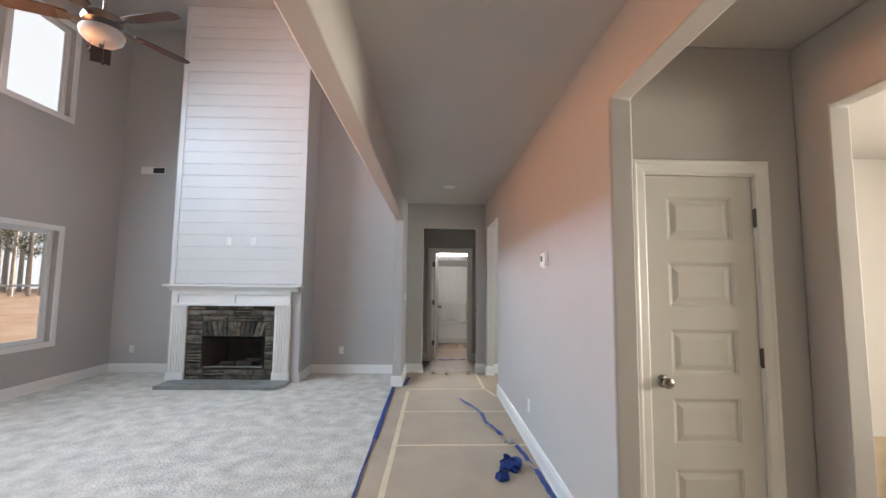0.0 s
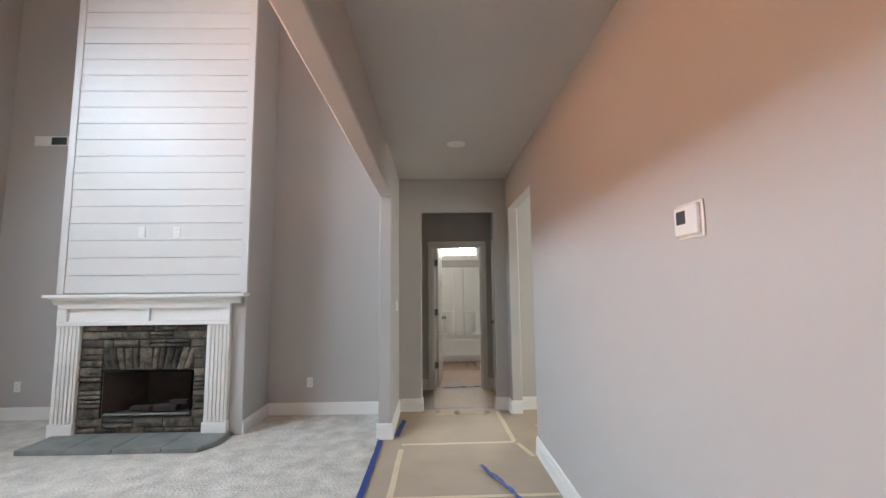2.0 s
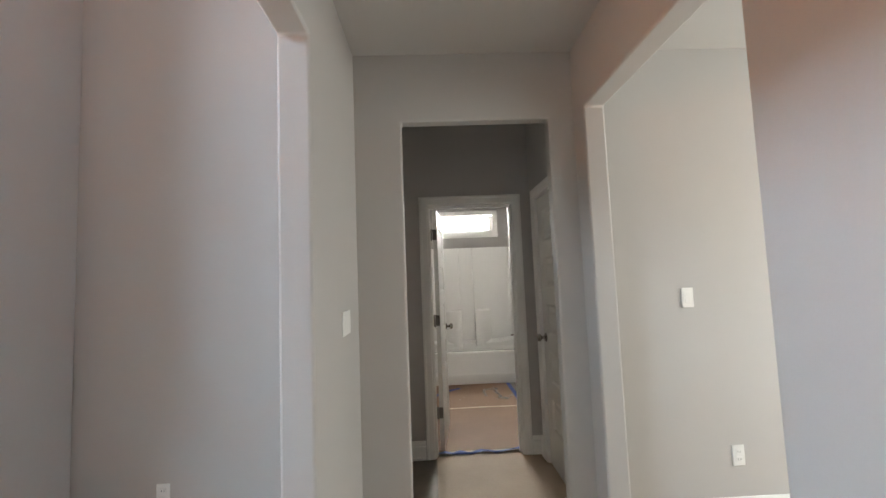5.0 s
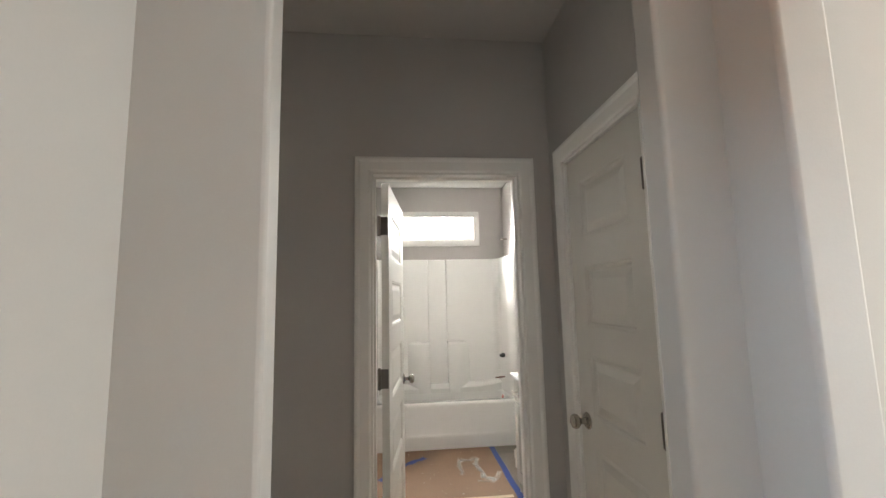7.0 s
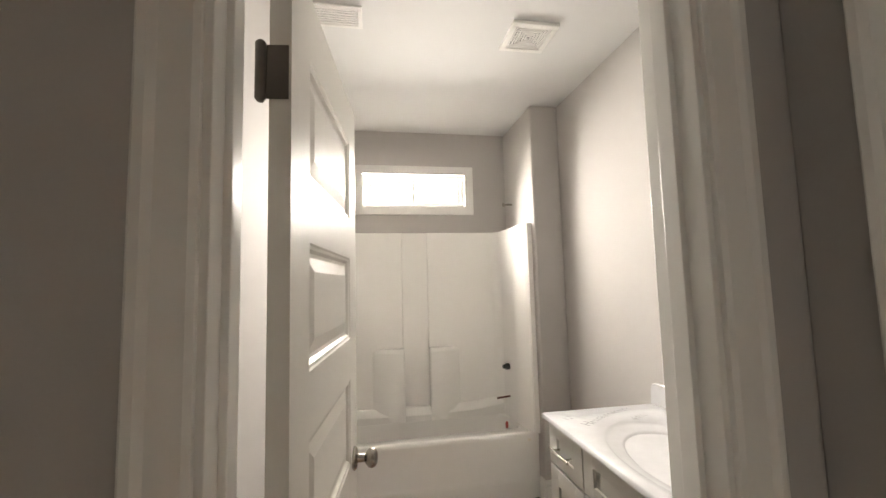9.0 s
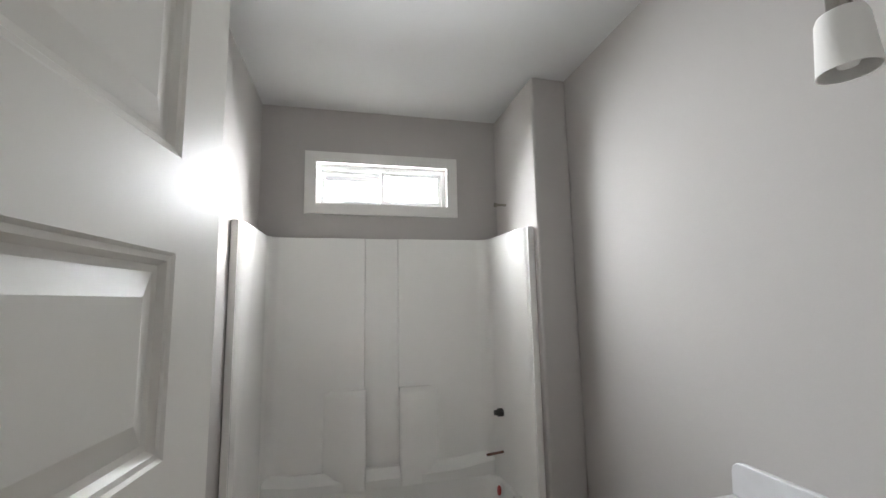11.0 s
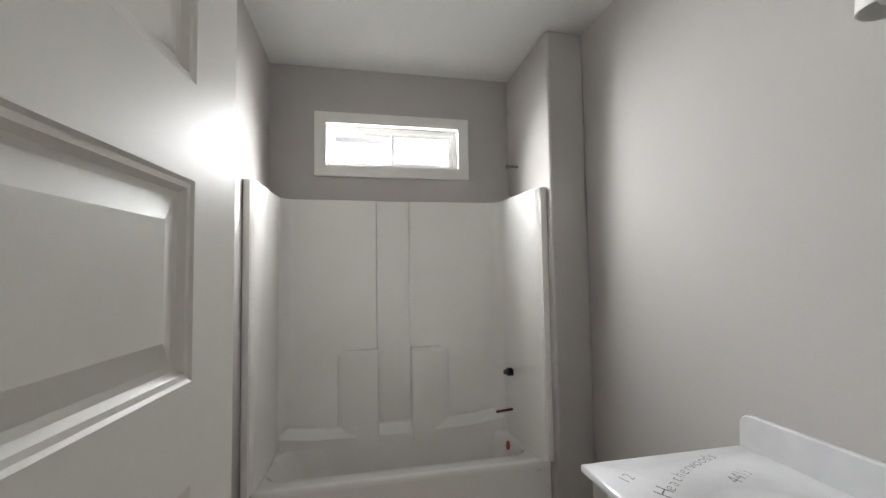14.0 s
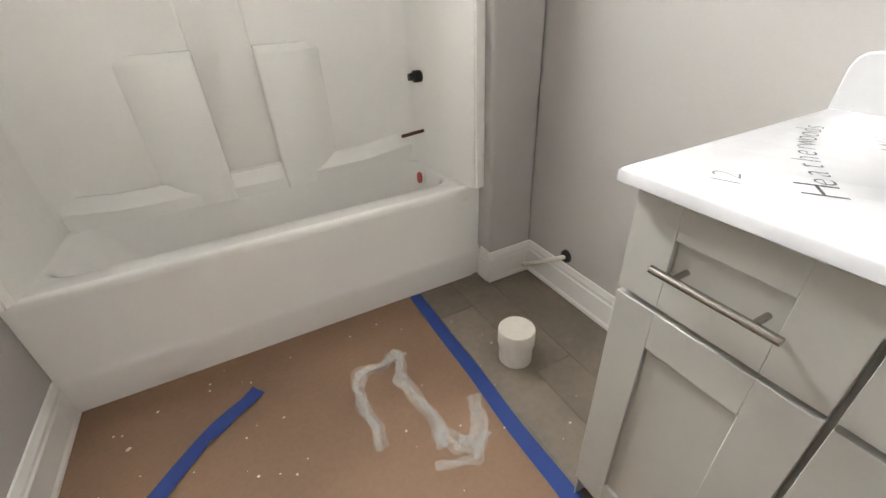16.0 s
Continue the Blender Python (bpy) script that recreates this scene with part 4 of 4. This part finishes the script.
for (x0, x1, y0, y1, r), z in (((0.052, 1.575, 9.622, 10.138, 0.002), 0.430), ((0.115, 1.495, 9.685, 10.039, 0.09), 0.430), ((0.124, 1.488, 9.692, 10.038, 0.09), 0.427), ((0.132, 1.481, 9.700, 10.036, 0.09), 0.416),
                               ((0.22, 1.460, 9.725, 10.030, 0.10), 0.27), ((0.33, 1.435, 9.75, 10.005, 0.10), 0.11), ((0.40, 1.39, 9.80, 9.96, 0.07), 0.07), ((0.6, 1.2, 9.87, 9.90, 0.014), 0.065)):
    ring = [bm.verts.new((x, y, z)) for x, y in rr(x0, x1, y0, y1, r)]
    if prev:
        for i in range(len(ring)):
            j = (i + 1) % len(ring)
            bm.faces.new((prev[i], prev[j], ring[j], ring[i]))
    prev = ring
bm.faces.new(prev)
finish("basin", bm, ACRYL, smooth=True, parent=tub, angle=60)
lathe("overflow_plate", [(0, 0), (0.036, 0), (0.036, 0.004), (0.024, 0.006), (0.024, 0.012), (0, 0.013)], PLASTIC, pose(1.472, 9.935, 0.375, 0, -82), 24, tub)
lathe("overflow_plug", [(0, 0.012), (0.026, 0.012), (0.026, 0.018), (0.012, 0.020), (0, 0.020)], RED, pose(1.472, 9.935, 0.375, 0, -82), 20, tub)
box("sticker", 1.495, 1.518, 9.601, 9.605, 0.375, 0.390, PIPEPVC, 0, tub)
tagged(tub, "glossy white alcove bathtub with stepped apron", "bathtub")

sur = new("tub_surround")
plan = [(0.052, 9.580), (0.085, 9.583), (0.100, 9.60), (0.118, 9.80)]
cx, cy, R_ = 0.215, 10.01, 0.088
plan += [(cx + R_ * math.cos(radians(180 - 90 * k / 6)), cy + R_ * math.sin(radians(180 - 90 * k / 6))) for k in range(7)]
plan += [(0.682, 10.100), (0.686, 10.104), (0.690, 10.116), (0.889, 10.116), (0.893, 10.104), (0.897, 10.100)]
cx = 1.395
plan += [(cx + R_ * math.cos(radians(90 - 90 * k / 6)), cy + R_ * math.sin(radians(90 - 90 * k / 6))) for k in range(7)]
plan += [(1.500, 9.80), (1.525, 9.60), (1.540, 9.583), (1.575, 9.580)]
bm = bmesh.new()
lo = [bm.verts.new((x, y, 0.429)) for x, y in plan]
hi = [bm.verts.new((x, y, 1.868)) for x, y in plan]
h2 = [bm.verts.new((x + (0.006 if x > 0.8 else -0.006) * (abs(x - 0.8) > 0.6), y + 0.007 * (y > 9.9), 1.880)) for x, y in plan]
wl = [bm.verts.new((0.051 if i < 8 else (1.576 if i > len(plan) - 9 else x), 10.139 if 4 < i < len(plan) - 5 else y, 1.881)) for i, (x, y) in enumerate(plan)]
for a, b in ((lo, hi), (hi, h2), (h2, wl)):
    for i in range(len(plan) - 1):
        bm.faces.new((a[i], a[i + 1], b[i + 1], b[i]))
finish("wall_panel", bm, ACRYL, smooth=True, parent=sur, angle=35)
for x0, x1 in ((0.052, 0.086), (1.538, 1.576)):
    box("flange", x0, x1, 9.566, 9.582, 0.431, 1.880, ACRYL, 0.004, sur)
bm = bmesh.new()
out = [(0.135, 0.425), (0.135, 0.540), (0.300, 0.520), (0.692, 0.514), (0.893, 0.514), (1.250, 0.524), (1.475, 0.556), (1.475, 0.425)]
rows = [[bm.verts.new((x, y, z + dz if z > 0.45 else z)) for x, z in out] for y, dz in ((10.036, -0.045), (10.046, -0.032), (10.088, 0.0), (10.120, 0.004))]
bm.faces.new(rows[0])
for ra, rb in zip(rows, rows[1:]):
    for i in range(len(out)):
        j = (i + 1) % len(out)
        bm.faces.new((ra[i], ra[j], rb[j], rb[i]))
finish("ledge", bm, ACRYL, smooth=True, parent=sur, angle=30)
for edge, s in ((0.692, -1), (0.893, 1)):
    bm = bmesh.new()
    prof = [(edge, 10.119), (edge, 10.030), (edge + s * 0.012, 10.020), (edge + s * 0.09, 10.026), (edge + s * 0.17, 10.050), (edge + s * 0.225, 10.088), (edge + s * 0.250, 10.104), (edge + s * 0.255, 10.119)]
    rows = []
    for z, back in ((0.428, 0.0), (0.938, 0.0), (0.944, 0.004), (0.964, 0.028), (0.968, 0.040)):
        rows.append([bm.verts.new((x, min(y + back, 10.119), z)) for x, y in prof])
    for a, b in zip(rows, rows[1:]):
        for i in range(len(prof) - 1):
            bm.faces.new((a[i], a[i + 1], b[i + 1], b[i]))
    bm.faces.new(rows[-1])
    finish("shelf_column", bm, ACRYL, smooth=True, parent=sur, angle=60)
val = lathe("shower_valve", [(0, 0), (0.040, 0), (0.040, 0.008), (0.024, 0.013), (0.024, 0.04), (0.016, 0.043), (0.014, 0.062), (0, 0.064)], BLACK, pose(1.503, 9.93, 0.815, 0, -90), 20, sur)
tube("shower_arm_stub", [(1.599, 9.96, 2.09), (1.535, 9.955, 2.09), (1.50, 9.952, 2.086)], 0.0085, NICKEL, 10, sur)
lathe("stub_cap", [(0, 0), (0.014, 0), (0.014, 0.016), (0, 0.016)], NICKEL, pose(1.512, 9.953, 2.0875, 0, -90), 12, sur)
tube("spout_pipe", [(1.505, 9.93, 0.592), (1.40, 9.925, 0.585), (1.385, 9.925, 0.584)], 0.0075, COPPER, 10, sur)
lathe("spout_collar", [(0, 0), (0.017, 0), (0.015, 0.007), (0, 0.008)], BLACK, pose(1.503, 9.93, 0.592, 0, -90), 16, sur)
tagged(sur, "glossy white moulded tub surround with corner shelves", "tub surround")

# ---------------------------------------------------------------- vanity
van = new("vanity_cabinet")
CX = 1.255
box("body", CX, 1.789, 7.558, 8.641, 0.10, 0.845, CABINET, 0.001, van)
box("toe_kick", CX + 0.06, 1.789, 7.563, 8.636, 0.0, 0.101, CABINET, 0, van)
box("side_panel", CX - 0.001, 1.789, 8.6415, 8.645, 0.0, 0.845, CABINET, 0, van)


def shaker(name, y0, y1, z0, z1, rail, side=0.072):
    """A shaker front: frame proud of a recessed flat panel."""
    xf, xb = CX - 0.020, CX - 0.0005
    return boxes(name, [(xf, xb, y0, y0 + side, z0, z1), (xf, xb, y1 - side, y1, z0, z1), (xf, xb, y0 + side, y1 - side, z0, z0 + rail), (xf, xb, y0 + side, y1 - side, z1 - rail, z1), (xf + 0.009, xb, y0 + side, y1 - side, z0 + rail, z1 - rail)], CABINET, 0.0012, van)


def pull(yc, zc, length, vertical):
    bm = bmesh.new()
    h = length / 2
    xo = CX - 0.020
    e = (lambda t, o: (xo - o, yc, zc + t)) if vertical else (lambda t, o: (xo - o, yc + t, zc))
    add_tube(bm, [e(-h, 0.032), e(-h + 0.001, 0.032), e(h - 0.001, 0.032), e(h, 0.032)], 0.006, 12)
    for t in (-h * 0.62, h * 0.62):
        add_tube(bm, [e(t, -0.001), e(t, 0.031)], 0.0045, 10)
    finish("pull", bm, NICKEL, smooth=True, parent=van)


for y0, y1 in ((8.348, 8.638), (7.868, 8.340), (7.563, 7.860)):
    shaker("drawer_front", y0, y1, 0.667, 0.834, 0.050)
for y0, y1 in ((8.348, 8.638), (8.108, 8.340), (7.868, 8.100), (7.563, 7.860)):
    shaker("cabinet_door", y0, y1, 0.105, 0.656, 0.072)
pull(8.488, 0.747, 0.165, False)
pull(7.711, 0.747, 0.165, False)
for yy in (8.138, 8.068, 7.833):
    pull(yy, 0.555, 0.165, True)
tagged(van, "greige shaker vanity with white cultured-marble sink top", "vanity")

top = van
bm = bmesh.new()
N = 48
X0, X1, Y0, Y1, ZT = 1.212, 1.789, 7.528, 8.660, 0.867
scx, scy = 1.510, 8.055


def ring_pts(rx, ry, z, sq=False):
    pts = []
    for i in range(N):
        a = 2 * math.pi * (i + 0.5) / N
        c, s = math.cos(a), math.sin(a)
        if sq:
            k = min(((X1 - scx) if c > 0 else (scx - X0)) / max(abs(c), 1e-6), ((Y1 - scy) if s > 0 else (scy - Y0)) / max(abs(s), 1e-6))
            pts.append(Vector((scx + c * k, scy + s * k, z)))
        else:
            pts.append(Vector((scx + rx * c, scy + ry * s, z)))
    return pts


def snap(pts):
    for cxx, cyy in ((X0, Y0), (X0, Y1), (X1, Y0), (X1, Y1)):
        p = min(pts, key=lambda q: (q.x - cxx) ** 2 + (q.y - cyy) ** 2)
        p.x, p.y = cxx, cyy
    return pts


rings = [snap(ring_pts(0, 0, 0.846, True)), snap(ring_pts(0, 0, ZT - 0.005, True))]
inset = snap(ring_pts(0, 0, ZT, True))
for p in inset:
    p.x, p.y = min(max(p.x, X0 + 0.005), X1), min(max(p.y, Y0 + 0.005), Y1 - 0.005)
rings += [inset, ring_pts(0.252, 0.420, ZT), ring_pts(0.246, 0.412, ZT - 0.006), ring_pts(0.230, 0.385, ZT - 0.011), ring_pts(0.202, 0.330, ZT - 0.014), ring_pts(0.192, 0.312, ZT - 0.022), ring_pts(0.162, 0.245, ZT - 0.110), ring_pts(0.105, 0.145, ZT - 0.160), ring_pts(0.03, 0.04, ZT - 0.165)]
vr = [[bm.verts.new(p) for p in r] for r in rings]
for a, b in zip(vr, vr[1:]):
    for i in range(N):
        j = (i + 1) % N
        bm.faces.new((a[i], a[j], b[j], b[i]))
bm.faces.new(vr[-1]), bm.faces.new(vr[0][::-1])
finish("countertop", bm, MARBLE, smooth=True, parent=top, angle=50)
bm = bmesh.new()
rim = [(Y0, ZT - 0.002), (8.660, ZT - 0.002), (8.655, 0.940), (8.648, 0.957), (8.636, 0.966), (8.620, 0.969), (Y0, 0.969)]
add_prism(bm, rim, (1.767, 0, 0), (0.022, 0, 0), (0, 1, 0), (0, 0, 1))
finish("backsplash", bm, MARBLE, 0.004, parent=top, segs=3)
lathe("overflow_hole", [(0, 0), (0.013, 0), (0.0145, 0.002), (0.0145, 0.003), (0.010, 0.003), (0.009, 0.001), (0, 0.001)], GREYVOID, pose(1.700, 8.155, ZT - 0.003), 18, top)


def writing(text, x, y, size, angle, shear=0.15):
    """Marker handwriting lying on the vanity top."""
    cu = bpy.data.curves.new("marker_writing", "FONT")
    cu.body, cu.size, cu.shear, cu.align_x = text, size, shear, "CENTER"
    cu.offset = -0.0009
    tmp = bpy.data.objects.new("tmp_text", cu)
    me = bpy.data.meshes.new_from_object(tmp)
    bpy.data.objects.remove(tmp)
    me.materials.clear()
    me.materials.append(INK)
    ob = new("marker_writing", me)
    ob.parent = top
    ob.matrix_basis = pose(x, y, ZT + 0.0006, 0, 0, angle)
    return ob


for i, ch in enumerate("Heatherwoods"):
    t = i / 11
    writing(ch, 1.345 + 0.27 * t, 8.455 + 0.14 * t + 0.02 * math.sin(t * 3.1), 0.066 if i == 0 else 0.05, 26 + 14 * (1 - t))
writing("12", 1.292, 8.540, 0.05, 28)
writing("44½", 1.595, 8.480, 0.055, 26)

lamp = new("vanity_light")
lamp.matrix_basis = pose(-0.04, -0.095, -0.05)
box("back_plate", 1.812, 1.829, 7.72, 8.16, 2.20, 2.31, NICKEL, 0.004, lamp)
for yy in (8.255, 7.95, 7.645):
    bm = bmesh.new()
    yb = min(max(yy, 7.76), 8.12)
    add_tube(bm, [(1.815, yb, 2.27), (1.77, (yb + yy) / 2, 2.285), (1.722, yy, 2.265), (1.718, yy, 2.235)], 0.008, 10)
    add_lathe(bm, [(0, 0.05), (0.022, 0.05), (0.024, 0), (0, 0)], 18, pose(1.718, yy, 2.166))
    finish("arm", bm, NICKEL, smooth=True, parent=lamp)
    lathe("shade", [(0.02, 0.0), (0.043, -0.003), (0.048, -0.016), (0.057, -0.142), (0.053, -0.142), (0.044, -0.016), (0.02, -0.007)], FROST, pose(1.718, yy, 2.168), 28, lamp)
    lathe("bulb", [(0, -0.012), (0.012, -0.02), (0.014, -0.05), (0.026, -0.085), (0.028, -0.11), (0.018, -0.135), (0, -0.142)], PLASTIC, pose(1.718, yy, 2.175), 16, lamp)
tagged(lamp, "nickel vanity wall light with frosted glass shades", "wall light")

ex = new("exhaust_fan_grille")
ex.matrix_basis = pose(1.26, 8.735, 2.7295)
boxes("frame", [(-0.12, 0.12, -0.12, -0.09, -0.018, 0), (-0.12, 0.12, 0.09, 0.12, -0.018, 0), (-0.12, -0.09, -0.09, 0.09, -0.018, 0), (0.09, 0.12, -0.09, 0.09, -0.018, 0)], PLASTIC, 0.004, ex)
box("recess", -0.09, 0.09, -0.09, 0.09, -0.004, -0.001, GREYVOID, 0, ex)
for k in range(6):
    a, b = 0.086 - k * 0.014, 0.078 - k * 0.014
    boxes("slat", [(-a, a, -a, -b, -0.015, -0.006), (-a, a, b, a, -0.015, -0.006), (-a, -b, -b, b, -0.015, -0.006), (b, a, -b, b, -0.015, -0.006)], PLASTIC, 0.001, ex)
tagged(ex, "white square exhaust fan grille on the ceiling", "exhaust fan")
rg = new("ceiling_register")
rg.matrix_basis = pose(0.27, 8.70, 2.7295)
boxes("frame", [(-0.15, 0.15, -0.08, -0.06, -0.008, 0), (-0.15, 0.15, 0.06, 0.08, -0.008, 0), (-0.15, -0.13, -0.06, 0.06, -0.008, 0), (0.13, 0.15, -0.06, 0.06, -0.008, 0)], PLASTIC, 0.002, rg)
box("recess", -0.13, 0.13, -0.06, 0.06, -0.002, -0.001, GREYVOID, 0, rg)
for k in range(7):
    box("slat", -0.13, 0.13, -0.056 + k * 0.017, -0.046 + k * 0.017, -0.007, -0.003, PLASTIC, 0, rg)
tagged(rg, "white ceiling air register with slats", "air vent")

# ---------------------------------------------------------------- side room through the nook
tagged(box("kitchen_island", 4.0, 4.9, -0.2, 1.9, 0.0, 0.9, PLANKWOOD, 0.01), "wooden kitchen island seen through an opening", "cabinet")

# ---------------------------------------------------------------- outdoors
bm = bmesh.new()
n, half = 40, 400.0
pts = [[None] * (n + 1) for _ in range(n + 1)]
for i in range(n + 1):
    for j in range(n + 1):
        u, v = 2 * i / n - 1, 2 * j / n - 1
        x, y = half * u * abs(u), half * v * abs(v)
        far = max(abs(x), abs(y))
        zz = -0.35 + (noise.noise(Vector((x * 0.12, y * 0.12, 0))) * 0.35 if far > 12 else 0)
        pts[i][j] = bm.verts.new((x, y, zz))
for i in range(n):
    for j in range(n):
        bm.faces.new((pts[i][j], pts[i + 1][j], pts[i + 1][j + 1], pts[i][j + 1]))
tagged(finish("ground", bm, CLAYMAT, smooth=True), "bare red clay ground of a building site", "ground", kind="structure")


def tree(x, y, h, seed):
    """A tall thin pine: tapered trunk, limbs, and ragged clumps of needles."""
    rnd = random.Random(seed)
    root = new("pine_tree")
    root.matrix_basis = pose(x, y, -0.5)
    bm = bmesh.new()
    lean = rnd.uniform(-0.3, 0.3)
    add_tube(bm, [(lean * t * t, 0, h * t) for t in (0, 0.3, 0.6, 0.85, 1)], [0.2, 0.16, 0.11, 0.06, 0.02], 7)
    tips = []
    for k in range(12):
        zt = h * rnd.uniform(0.4, 0.97)
        a, l = rnd.uniform(0, 6.28), rnd.uniform(0.8, 2.2) * (1.25 - zt / h)
        p = Vector((lean * (zt / h) ** 2, 0, zt))
        q = p + Vector((l * math.cos(a), l * math.sin(a), l * 0.3))
        add_tube(bm, [p, q], [0.045, 0.012], 5)
        tips += [p.lerp(q, 0.6), q]
    finish("trunk", bm, BARK, smooth=True, parent=root)
    bm = bmesh.new()
    for q in tips:
        for c in range(16):
            o = q + Vector((rnd.gauss(0, 0.38), rnd.gauss(0, 0.38), rnd.gauss(0, 0.26)))
            s = rnd.uniform(0.10, 0.24)
            d = [Vector((rnd.uniform(-1, 1), rnd.uniform(-1, 1), rnd.uniform(-1, 1))) * s for _ in range(3)]
            bm.faces.new([bm.verts.new(o + e) for e in d])
    finish("needles", bm, LEAF, parent=root)
    return tagged(root, "tall thin pine at the edge of the clearing", "tree", group="trees behind the clearing")


base_trees = [tree(-46, 34 + 9 * k, 12 + 2 * k, 20 + k) for k in range(3)]
rnd = random.Random(8)
for k in range(130):
    copy_thing(base_trees[k % 3], pose(-40 - rnd.uniform(0, 24), 26 + k * 0.49 + rnd.uniform(-0.8, 0.8), -0.5, 0, 0, rnd.uniform(0, 360)))


def haze():
    """Pale bright sky and mist beyond the trees."""
    m = bpy.data.materials.new("bright_haze")
    m.use_nodes = True
    nt = m.node_tree
    nt.nodes.remove(nt.nodes["Principled BSDF"])
    em = nt.nodes.new("ShaderNodeEmission")
    em.inputs["Color"].default_value, em.inputs["Strength"].default_value = (0.93, 0.96, 1.0, 1), 0.6
    nt.links.new(em.outputs[0], nt.nodes["Material Output"].inputs["Surface"])
    bm = bmesh.new()
    prev = None
    for k in range(13):
        a = radians(95 + k * 7)
        x, y = 115 * math.cos(a), 115 * math.sin(a)
        cur = (bm.verts.new((x, y, -2)), bm.verts.new((x, y, 110)))
        if prev:
            bm.faces.new((prev[0], cur[0], cur[1], prev[1]))
        prev = cur
    return tagged(finish("backdrop", bm, m), "bright hazy sky beyond the trees", "backdrop", kind="structure")


haze()
